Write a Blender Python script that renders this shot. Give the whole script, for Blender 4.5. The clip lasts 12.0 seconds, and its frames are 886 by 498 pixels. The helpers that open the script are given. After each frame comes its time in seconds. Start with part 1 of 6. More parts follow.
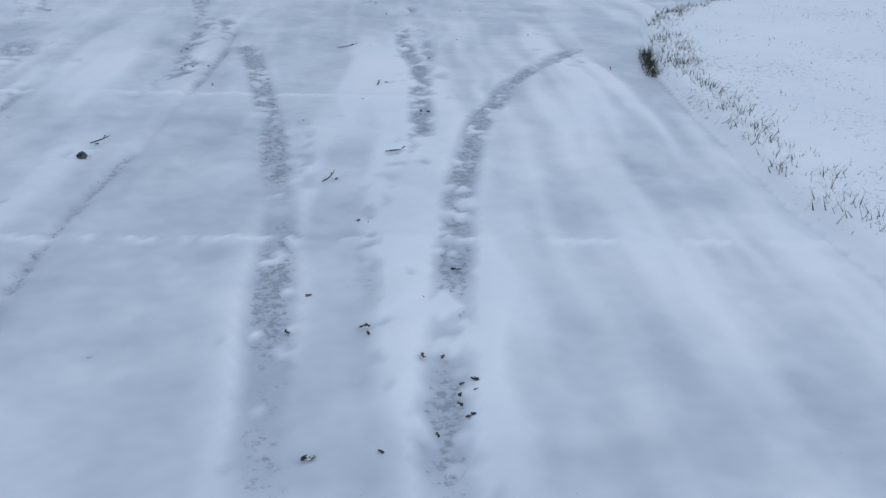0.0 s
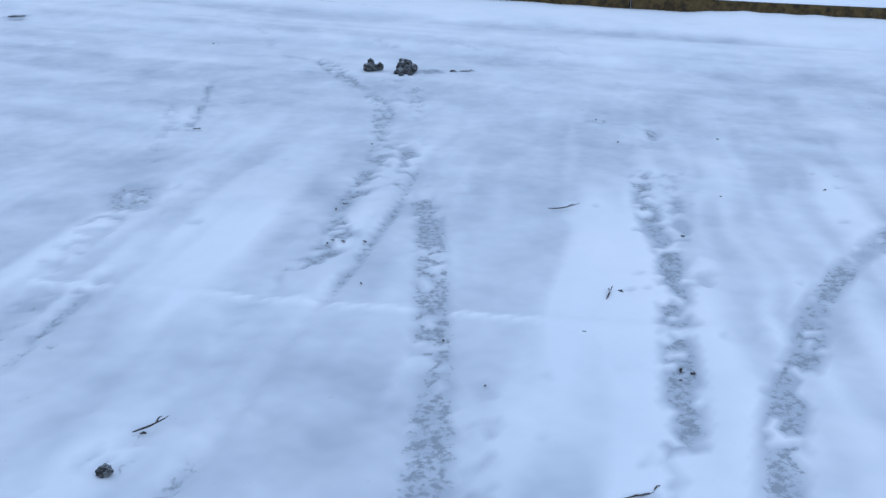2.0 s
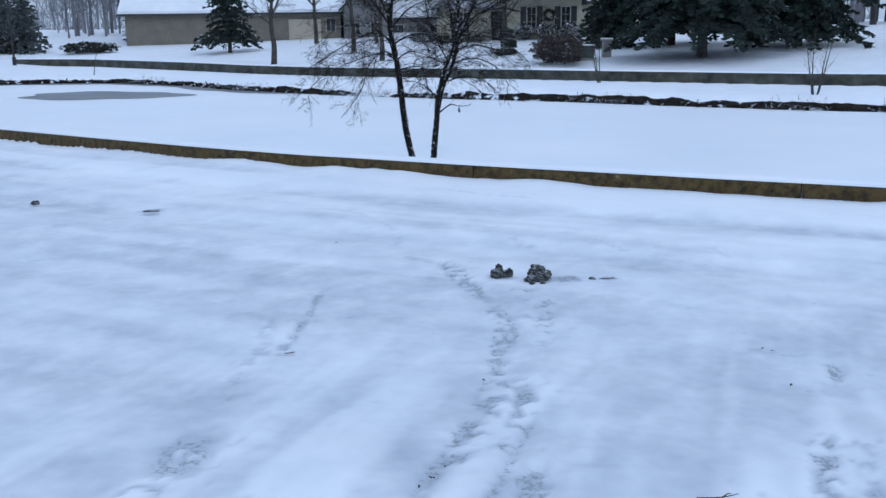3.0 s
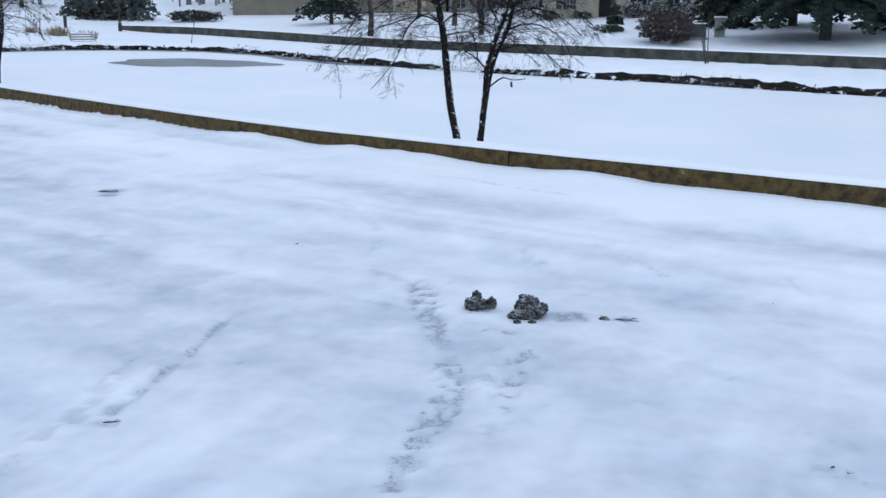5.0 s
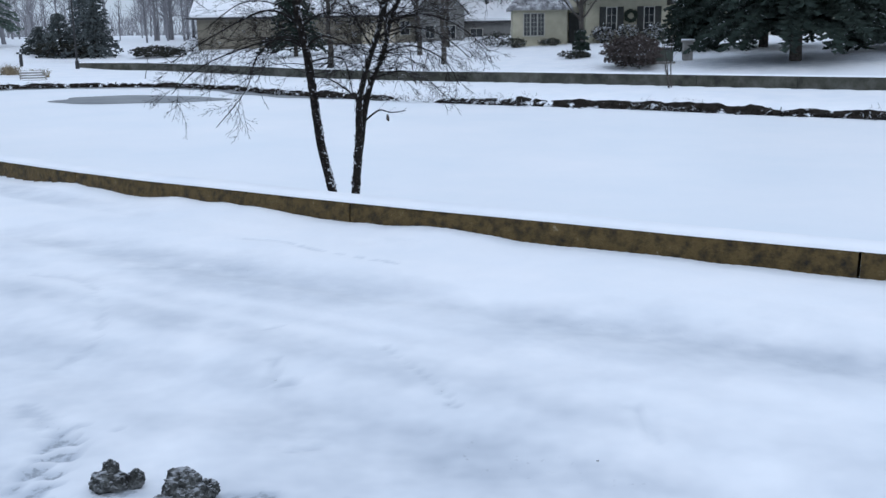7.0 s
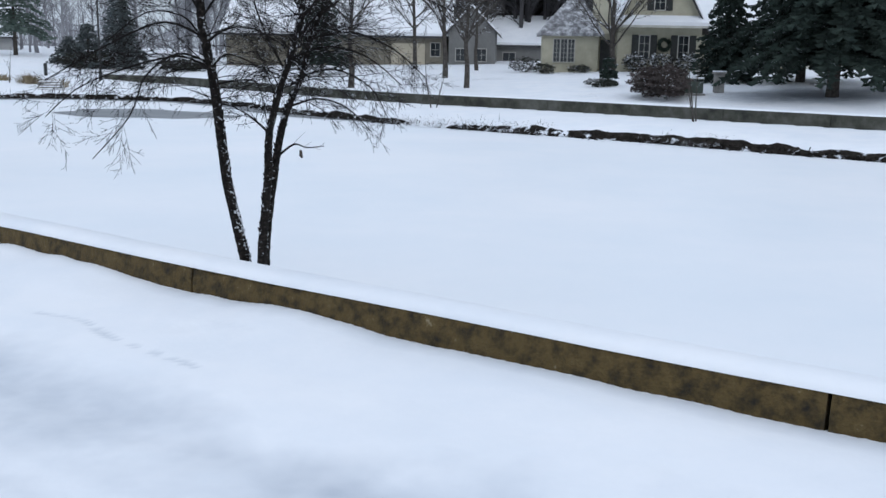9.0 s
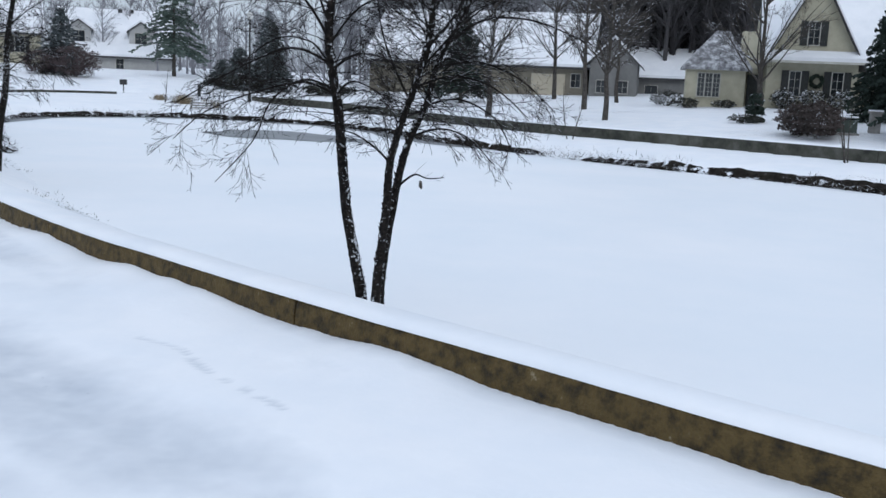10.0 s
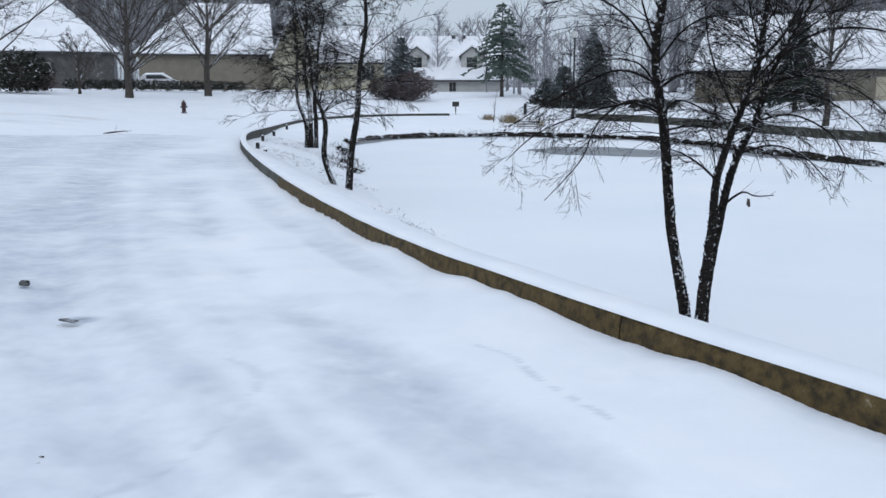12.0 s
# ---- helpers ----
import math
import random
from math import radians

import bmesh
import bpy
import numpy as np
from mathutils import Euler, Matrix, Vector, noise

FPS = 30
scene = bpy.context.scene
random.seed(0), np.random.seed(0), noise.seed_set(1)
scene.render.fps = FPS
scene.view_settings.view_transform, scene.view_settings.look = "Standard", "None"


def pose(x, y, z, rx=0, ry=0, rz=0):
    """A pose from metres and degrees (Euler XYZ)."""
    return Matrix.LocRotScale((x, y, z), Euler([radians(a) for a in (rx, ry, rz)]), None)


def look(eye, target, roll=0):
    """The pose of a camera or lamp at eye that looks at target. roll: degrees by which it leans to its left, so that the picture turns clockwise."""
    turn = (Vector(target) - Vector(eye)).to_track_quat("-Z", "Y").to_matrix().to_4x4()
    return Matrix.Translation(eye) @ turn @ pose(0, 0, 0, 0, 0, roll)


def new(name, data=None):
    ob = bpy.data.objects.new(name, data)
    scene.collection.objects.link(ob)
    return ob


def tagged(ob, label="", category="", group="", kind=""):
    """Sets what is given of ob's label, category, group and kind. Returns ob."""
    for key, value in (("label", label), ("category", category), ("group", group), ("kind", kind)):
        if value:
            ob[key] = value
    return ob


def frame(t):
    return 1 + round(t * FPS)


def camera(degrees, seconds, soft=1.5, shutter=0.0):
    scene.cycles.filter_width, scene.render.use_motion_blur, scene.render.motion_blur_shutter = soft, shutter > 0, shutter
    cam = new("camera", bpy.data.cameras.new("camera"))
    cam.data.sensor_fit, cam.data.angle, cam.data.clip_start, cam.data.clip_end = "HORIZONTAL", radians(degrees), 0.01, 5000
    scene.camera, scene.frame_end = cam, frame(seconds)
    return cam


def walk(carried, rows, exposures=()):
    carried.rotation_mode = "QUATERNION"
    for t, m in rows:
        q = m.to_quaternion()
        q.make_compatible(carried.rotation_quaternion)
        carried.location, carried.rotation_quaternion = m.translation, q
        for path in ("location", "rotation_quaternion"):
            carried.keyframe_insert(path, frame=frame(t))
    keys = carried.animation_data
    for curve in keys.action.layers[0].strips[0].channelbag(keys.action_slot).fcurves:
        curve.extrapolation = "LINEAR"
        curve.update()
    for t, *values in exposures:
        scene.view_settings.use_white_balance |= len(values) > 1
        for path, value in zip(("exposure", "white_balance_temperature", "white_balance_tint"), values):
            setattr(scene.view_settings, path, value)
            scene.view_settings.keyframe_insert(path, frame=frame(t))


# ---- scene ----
cam = camera(50, 12.0)
PATH = [
    (0, (-2.198, -5.765, 1.69), (-1.362, -4.169, 0.822), 3.3),
    (0.5, (-2.068, -5.318, 1.733), (-1.339, -3.669, 0.867), 3.5),
    (1, (-1.908, -4.811, 1.73), (-1.254, -3.106, 0.912), 3.2),
    (1.5, (-1.726, -4.299, 1.702), (-1.159, -2.566, 0.882), 2.6),
    (2, (-1.485, -3.789, 1.682), (-1.035, -2.005, 0.9), 1.4),
    (2.5, (-1.265, -3.278, 1.682), (-0.953, -1.394, 1.087), 0.6),
    (3, (-1.069, -2.835, 1.758), (-0.938, -0.892, 1.301), -0.7),
    (3.2, (-0.991, -2.688, 1.714), (-0.956, -0.737, 1.273), -0.5),
    (4.8, (-0.288, -1.257, 1.56), (-0.399, 0.678, 1.067), 0.4),
    (5, (-0.189, -1.032, 1.542), (-0.28, 0.902, 1.042), 0.5),
    (5.5, (0.085, -0.55, 1.485), (0.034, 1.384, 0.976), 0.7),
    (6, (0.347, -0.05, 1.436), (0.31, 1.889, 0.946), 0.9),
    (6.5, (0.628, 0.375, 1.445), (0.57, 2.32, 0.984), 0.0),
    (7, (0.945, 0.897, 1.42), (0.873, 2.847, 0.98), -0.8),
    (7.2, (1.091, 1.15, 1.405), (1.033, 3.101, 0.965), -0.9),
    (8.8, (1.800, 2.440, 1.425), (1.724, 4.395, 1.015), 0.6),
    (9, (1.845, 2.572, 1.436), (1.699, 4.527, 1.04), 1.1),
    (9.5, (1.912, 2.822, 1.444), (1.609, 4.765, 1.08), 2.0),
    (10, (1.910, 2.911, 1.452), (1.487, 4.835, 1.106), 2.5),
    (10.5, (1.894, 2.935, 1.456), (1.353, 4.83, 1.115), 2.2),
    (11, (1.896, 2.878, 1.478), (1.208, 4.725, 1.136), 1.4),
    (11.5, (1.917, 2.785, 1.497), (1.04, 4.551, 1.163), 0.7),
    (12, (1.970, 2.670, 1.510), (0.929, 4.346, 1.18), 0.0),
]
EXPOSURES = [(0.0, -0.66, 5450, 10), (1.0, -0.70, 5100, 10), (1.5, -0.55, 5000, 10), (2.0, -0.46, 4900, 10), (2.5, -0.42, 4950, 10), (3.2, -0.38, 5100, 10), (5.5, -0.18, 5450, 10), (6.5, -0.20, 5500, 10), (9.0, -0.18, 5800, 10), (12.0, -0.20, 5800, 10)]
walk(cam, [(t, look(eye, target, roll)) for t, eye, target, roll in PATH], EXPOSURES)

# ---- overcast daylight ----
SUN_UP, SUN_TURN = radians(38), radians(150)
world = bpy.data.worlds.new("overcast_sky")
scene.world = world
world.use_nodes = True
wn, wl = world.node_tree.nodes, world.node_tree.links
wn.clear()
sky = wn.new("ShaderNodeTexSky")
sky.sky_type, sky.sun_disc, sky.sun_elevation, sky.sun_rotation = "NISHITA", False, SUN_UP, SUN_TURN
sky.air_density, sky.dust_density, sky.ozone_density = 1.0, 6.0, 1.0
coord = wn.new("ShaderNodeTexCoord")
split = wn.new("ShaderNodeSeparateXYZ")
wl.new(coord.outputs["Generated"], split.inputs[0])
cloud = wn.new("ShaderNodeValToRGB")
cloud.color_ramp.elements[0].position, cloud.color_ramp.elements[0].color = 0.0, (0.74, 0.80, 0.84, 1)
cloud.color_ramp.elements[1].position, cloud.color_ramp.elements[1].color = 0.9, (1.10, 1.16, 1.24, 1)
wl.new(split.outputs["Z"], cloud.inputs[0])
back_cloud, back_sky, both, out = (wn.new("ShaderNodeBackground"), wn.new("ShaderNodeBackground"), wn.new("ShaderNodeAddShader"), wn.new("ShaderNodeOutputWorld"))
wl.new(cloud.outputs[0], back_cloud.inputs[0])
back_cloud.inputs[1].default_value = 0.80
wl.new(sky.outputs[0], back_sky.inputs[0])
back_sky.inputs[1].default_value = 0.012
wl.new(back_cloud.outputs[0], both.inputs[0])
wl.new(back_sky.outputs[0], both.inputs[1])
wl.new(both.outputs[0], out.inputs[0])
sun = new("sun", bpy.data.lights.new("sun", "SUN"))
sun.data.energy, sun.data.angle, sun.data.color = 0.55, radians(40), (1.0, 0.97, 0.93)
sun.matrix_world = look((0, 0, 30), (30 * math.cos(SUN_UP) * -math.sin(SUN_TURN), 30 * math.cos(SUN_UP) * -math.cos(SUN_TURN), 30 - 30 * math.sin(SUN_UP)))


# ---- materials ----
def material(name, colours, scale=8.0, rough=0.7, bump=0.2, bump_scale=60.0, metal=0.0, spread=(0.35, 0.65), island=0.0, spec=0.5):
    """Two noises mix the colours; a finer one gives relief. island: how far single pieces differ in brightness."""
    m = bpy.data.materials.new(name)
    m.use_nodes = True
    n, l = m.node_tree.nodes, m.node_tree.links
    b = n["Principled BSDF"]
    tc = n.new("ShaderNodeTexCoord")
    big = n.new("ShaderNodeTexNoise")
    big.inputs["Scale"].default_value, big.inputs["Detail"].default_value, big.inputs["Roughness"].default_value = scale, 8, 0.65
    l.new(tc.outputs["Object"], big.inputs["Vector"])
    ramp = n.new("ShaderNodeValToRGB")
    el = ramp.color_ramp.elements
    el[0].position, el[1].position = spread
    while len(el) < len(colours):
        el.new(0.5)
    for i, c in enumerate(colours):
        el[i].position = spread[0] + (spread[1] - spread[0]) * i / max(1, len(colours) - 1)
        el[i].color = (*c, 1)
    l.new(big.outputs["Fac"], ramp.inputs[0])
    colour = ramp.outputs[0]
    if island:
        geo, hsv, mul = n.new("ShaderNodeNewGeometry"), n.new("ShaderNodeHueSaturation"), n.new("ShaderNodeMapRange")
        mul.inputs["To Min"].default_value, mul.inputs["To Max"].default_value = 1 - island, 1 + island
        l.new(geo.outputs["Random Per Island"], mul.inputs["Value"])
        l.new(mul.outputs[0], hsv.inputs["Value"])
        l.new(colour, hsv.inputs["Color"])
        colour = hsv.outputs[0]
    l.new(colour, b.inputs["Base Color"])
    b.inputs["Roughness"].default_value, b.inputs["Metallic"].default_value = rough, metal
    b.inputs["Specular IOR Level"].default_value = spec
    if bump:
        fine, bm = n.new("ShaderNodeTexNoise"), n.new("ShaderNodeBump")
        fine.inputs["Scale"].default_value, fine.inputs["Detail"].default_value = bump_scale, 6
        l.new(tc.outputs["Object"], fine.inputs["Vector"])
        l.new(fine.outputs["Fac"], bm.inputs["Height"])
        bm.inputs["Strength"].default_value, bm.inputs["Distance"].default_value = bump, 0.02
        l.new(bm.outputs[0], b.inputs["Normal"])
    return m


def topped(m, colour=(0.82, 0.85, 0.9), lo=0.45, hi=0.75, patch=9.0, cut=0.45):
    """Settled snow on whatever of the surface looks upwards, broken into patches."""
    n, l = m.node_tree.nodes, m.node_tree.links
    b = n["Principled BSDF"]
    geo, xyz, rng, noi, add, mix = (n.new(t) for t in ("ShaderNodeNewGeometry", "ShaderNodeSeparateXYZ", "ShaderNodeMapRange", "ShaderNodeTexNoise", "ShaderNodeMath", "ShaderNodeMix"))
    tc = n.new("ShaderNodeTexCoord")
    mix.data_type = "RGBA"
    l.new(geo.outputs["Normal"], xyz.inputs[0])
    noi.inputs["Scale"].default_value = patch
    noi.inputs["Detail"].default_value = 5
    l.new(tc.outputs["Object"], noi.inputs["Vector"])
    add.operation = "MULTIPLY_ADD"
    l.new(noi.outputs["Fac"], add.inputs[0])
    add.inputs[1].default_value = 1.6
    off = n.new("ShaderNodeMath")
    off.operation = "ADD"
    off.inputs[1].default_value = -1.6 * cut
    l.new(xyz.outputs["Z"], off.inputs[0])
    l.new(off.outputs[0], add.inputs[2])
    rng.inputs["From Min"].default_value, rng.inputs["From Max"].default_value = lo, hi
    l.new(add.outputs[0], rng.inputs["Value"])
    l.new(rng.outputs[0], mix.inputs["Factor"])
    old = b.inputs["Base Color"].links[0].from_socket
    l.new(old, mix.inputs["A"])
    mix.inputs["B"].default_value = (*colour, 1)
    l.new(mix.outputs["Result"], b.inputs["Base Color"])
    return m


def snow_ground():
    """Snow whose worn tracks (attribute wear) show slush and concrete, and whose lawns (attribute turf) show blades and soil."""
    m = material("snow", [(0.81, 0.84, 0.88), (0.89, 0.90, 0.92)], 0.9, 0.55, 0.10, 26.0, spec=0.3)
    n, l = m.node_tree.nodes, m.node_tree.links
    b = n["Principled BSDF"]
    tc = n.new("ShaderNodeTexCoord")
    old = b.inputs["Base Color"].links[0].from_socket

    def layer(old, attribute, colour, scale, lo, hi, detail=8):
        a, noi, mul, rng, mix = (n.new(t) for t in ("ShaderNodeAttribute", "ShaderNodeTexNoise", "ShaderNodeMath", "ShaderNodeMapRange", "ShaderNodeMix"))
        a.attribute_name = attribute
        noi.inputs["Scale"].default_value, noi.inputs["Detail"].default_value, noi.inputs["Roughness"].default_value = scale, detail, 0.7
        l.new(tc.outputs["Object"], noi.inputs["Vector"])
        mul.operation = "MULTIPLY"
        l.new(a.outputs["Fac"], mul.inputs[0])
        l.new(noi.outputs["Fac"], mul.inputs[1])
        rng.inputs["From Min"].default_value, rng.inputs["From Max"].default_value = lo, hi
        l.new(mul.outputs[0], rng.inputs["Value"])
        mix.data_type = "RGBA"
        l.new(rng.outputs[0], mix.inputs["Factor"])
        l.new(old, mix.inputs["A"])
        mix.inputs["B"].default_value = (*colour, 1)
        return mix.outputs["Result"]

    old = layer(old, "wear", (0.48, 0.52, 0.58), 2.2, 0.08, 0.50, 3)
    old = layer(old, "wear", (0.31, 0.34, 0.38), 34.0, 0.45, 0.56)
    old = layer(old, "turf", (0.16, 0.15, 0.11), 30.0, 0.47, 0.66)
    l.new(old, b.inputs["Base Color"])
    return m


SNOW = snow_ground()
SNOW_CAP = material("settled_snow", [(0.81, 0.84, 0.88), (0.89, 0.90, 0.92)], 1.2, 0.55, 0.15, 40.0, spec=0.3)
ICE_SNOW = material("snowed_ice", [(0.80, 0.84, 0.88), (0.88, 0.89, 0.91)], 0.15, 0.5, 0.08, 30.0, spec=0.3)
ICE = material("open_ice", [(0.11, 0.12, 0.13), (0.20, 0.21, 0.22)], 0.5, 0.42, 0.03, 10.0)
CONCRETE = material("stained_concrete", [(0.008, 0.006, 0.002), (0.045, 0.029, 0.006), (0.095, 0.062, 0.016), (0.115, 0.078, 0.024), (0.40, 0.34, 0.22)], 13.0, 0.85, 1.0, 70.0, spread=(0.30, 0.78))
FAR_CONCRETE = material("grey_concrete", [(0.02, 0.022, 0.016), (0.055, 0.055, 0.042), (0.10, 0.10, 0.085)], 1.6, 0.85, 0.5, 40.0)


# ---- lie of the land ----
KERB = [(45, -3.6), (25, 0.4), (15, 2.5), (9, 3.7), (5.1, 5.1), (3.05, 6.08), (1.48, 6.95), (0.0, 7.79), (-1.2, 8.52), (-2.65, 9.45), (-4.85, 11.15),
        (-7.7, 13.6), (-12, 17.55), (-16.5, 21.9), (-20.5, 26.3), (-25, 32.2), (-29.5, 38.6), (-33.4, 45.5), (-34.8, 51), (-34.2, 56), (-31, 59.5)]
FAR_KERB = [(-25, 63), (-20, 61), (-15.7, 56.8), (-11, 51.4), (-6.9, 46), (-2.7, 42), (2.6, 38.8), (6.3, 36.2), (10.3, 33.4), (16, 29.8), (28, 24.5), (45, 18)]
SHORE = [(45, 1.5), (25, 4.2), (15, 6.3), (9, 7.7), (5.5, 8.6), (3.9, 9.1), (2.6, 9.9), (1.0, 10.8), (-0.5, 11.7), (-1.9, 12.6), (-3.7, 14.0),
         (-6.8, 16.4), (-10.2, 19.8), (-15.0, 25.2), (-19.3, 30.2), (-23.6, 36), (-25.6, 40), (-25.2, 43.5), (-22, 47.8), (-15.5, 48.2), (-10.5, 44.6),
         (-7.6, 40.9), (-3.3, 36.9), (0.8, 33.9), (5.7, 30.9), (9, 28.3), (15, 24.6), (28, 19.5), (45, 14)]
POND = -0.93


def spline(points, step):
    """Even points along a smooth line through the given ones."""
    p = np.array([points[0], *points, points[-1]], float)
    fine = []
    for a, b, c, d in zip(p, p[1:], p[2:], p[3:]):
        t = np.linspace(0, 1, 24, endpoint=False)[:, None]
        fine.append(0.5 * (2 * b + (c - a) * t + (2 * a - 5 * b + 4 * c - d) * t**2 + (3 * b - a - 3 * c + d) * t**3))
    fine = np.concatenate([*fine, p[-1:]])
    run = np.r_[0, np.cumsum(np.linalg.norm(np.diff(fine, axis=0), axis=1))]
    s = np.arange(0, run[-1], step)
    return np.stack([np.interp(s, run, fine[:, k]) for k in (0, 1)], 1)


def off_line(x, y, line, closed=False):
    """The distance of points from a line of short straights."""
    best = np.full(x.shape, 1e9)
    ends = np.roll(line, -1, 0) if closed else line[1:]
    for (ax, ay), (bx, by) in zip(line, ends):
        dx, dy = bx - ax, by - ay
        t = np.clip(((x - ax) * dx + (y - ay) * dy) / (dx * dx + dy * dy + 1e-9), 0, 1)
        best = np.minimum(best, (x - ax - t * dx) ** 2 + (y - ay - t * dy) ** 2)
    return np.sqrt(best)


def within(x, y, line):
    odd = np.zeros(x.shape, bool)
    for (ax, ay), (bx, by) in zip(line, np.roll(line, -1, 0)):
        if ay != by:
            odd ^= ((ay > y) != (by > y)) & (x < (bx - ax) * (y - ay) / (by - ay) + ax)
    return odd


LOOP = np.concatenate([spline(KERB, 1.2), spline(FAR_KERB, 1.5)])
WATER = np.concatenate([spline(SHORE, 1.2)])


def ease(t):
    t = np.clip(t, 0, 1)
    return t * t * (3 - 2 * t)


def crown(x):
    """How far the road has risen where it meets the near kerb."""
    return 0.065 * ease((np.asarray(x, float) + 14) / 10)


def land(x, y):
    """The height of the ground, with no tracks in it."""
    x, y = np.atleast_1d(np.asarray(x, float)), np.atleast_1d(np.asarray(y, float))
    dk, dw = off_line(x, y, LOOP, True), off_line(x, y, WATER, True)
    inside, wet = within(x, y, LOOP), within(x, y, WATER)
    far = ease((y - 18 + 0.25 * x) / 12)
    # outside: the road, then lawns that rise from it
    rise = 0.09 * np.maximum(0, dk - 5.5)
    rise = 2.2 * (1 - np.exp(-rise / 2.2))
    drive = 0.05 * np.maximum(0, 2.0 - y)
    drive = np.where(drive > 1.2, 1.2, drive)
    near = ease((x + 12) / 6) * ease((14 - y) / 6)
    z = rise * (1 - near) + drive * near
    z = z + crown(x) * ease(1 - dk / 4.5) * near - 0.30 * far * ease((x + 28) / 7) * ease(1.35 - dk / 0.75)
    # inside: the bank down to the ice
    s = dk / (dk + dw + 1e-6)
    top = crown(x) - (0.2 + 0.30 * ease((x + 28) / 7)) * far
    fall = s ** (1.0 + 1.2 * far)
    bank = top + (POND - top) * np.where(far > 0.5, 0.62 * fall + 0.38 * ease((s - 0.86) / 0.12), fall)
    z = np.where(inside, bank, z) - np.where(inside, 0.0, 0.2) * far
    return np.where(wet, POND - 0.08 - np.minimum(0.6, 0.4 * dw), z)


def kerb_lift(x, y):
    """The level of the road along a kerb."""
    return float(crown(x) * (1 - ease((y - 16) / 6)) - 0.2 * ease((y - 18 + 0.25 * x) / 12))


def land_at(x, y):
    return float(land(x, y)[0])


# ---- mesh helpers ----
class Shape:
    """Collects corners and faces for one mesh."""

    def __init__(self):
        self.v, self.f = [], []

    def add(self, verts, faces):
        o = len(self.v)
        self.v.extend(tuple(map(float, p)) for p in verts)
        self.f.extend(tuple(i + o for i in f) for f in faces)
        return self

    def box(self, x0, x1, y0, y1, z0, z1):
        return self.add([(x, y, z) for z in (z0, z1) for y in (y0, y1) for x in (x0, x1)],
                        [(0, 2, 3, 1), (4, 5, 7, 6), (0, 1, 5, 4), (2, 6, 7, 3), (0, 4, 6, 2), (1, 3, 7, 5)])

    def tube(self, points, radii, sides=5, tip=True):
        points = [Vector(p) for p in points]
        rings, n = [], len(points)
        for i, p in enumerate(points):
            d = (points[min(i + 1, n - 1)] - points[max(i - 1, 0)]).normalized()
            a = d.orthogonal().normalized() if i == 0 else (a - d * a.dot(d)).normalized()
            b = d.cross(a)
            rings.append([p + radii[i] * (math.cos(2 * math.pi * k / sides) * a + math.sin(2 * math.pi * k / sides) * b) for k in range(sides)])
        o = len(self.v)
        for r in rings:
            self.v.extend(tuple(p) for p in r)
        for i in range(n - 1):
            for k in range(sides):
                q = (k + 1) % sides
                self.f.append((o + i * sides + k, o + i * sides + q, o + (i + 1) * sides + q, o + (i + 1) * sides + k))
        self.f.append(tuple(o + k for k in reversed(range(sides))))
        if tip:
            self.f.append(tuple(o + (n - 1) * sides + k for k in range(sides)))
        return self

    def mesh(self, name, mat, smooth=False):
        me = bpy.data.meshes.new(name)
        me.from_pydata(self.v, [], self.f)
        me.materials.append(mat)
        if smooth:
            me.polygons.foreach_set("use_smooth", [True] * len(me.polygons))
        me.update()
        return me


def part(name, shape, mat, parent=None, label="", smooth=False):
    ob = new(name, shape.mesh(name, mat, smooth))
    if parent is not None:
        ob.parent = parent
    return tagged(ob, label)


def thing(name, m, label, category, group="", kind=""):
    ob = tagged(new(name), label, category, group, kind)
    ob.matrix_world = m
    return ob


LATTICE = np.random.RandomState(5).rand(512, 512)


def speckle(x, y, scale, octaves=4):
    """Smooth noise from 0 to 1 over the plan."""
    total, weight, gain = 0.0, 0.0, 1.0
    for o in range(octaves):
        u, v = np.asarray(x) * scale + 37.3 * o, np.asarray(y) * scale + 11.7 * o
        i, j = np.floor(u).astype(int), np.floor(v).astype(int)
        a, b = ease(u - i), ease(v - j)
        g = lambda p, q: LATTICE[(i + p) % 512, (j + q) % 512]
        total = total + gain * ((g(0, 0) * (1 - a) + g(1, 0) * a) * (1 - b) + (g(0, 1) * (1 - a) + g(1, 1) * a) * b)
        weight, gain, scale = weight + gain, gain * 0.55, scale * 2.1
    return total / weight


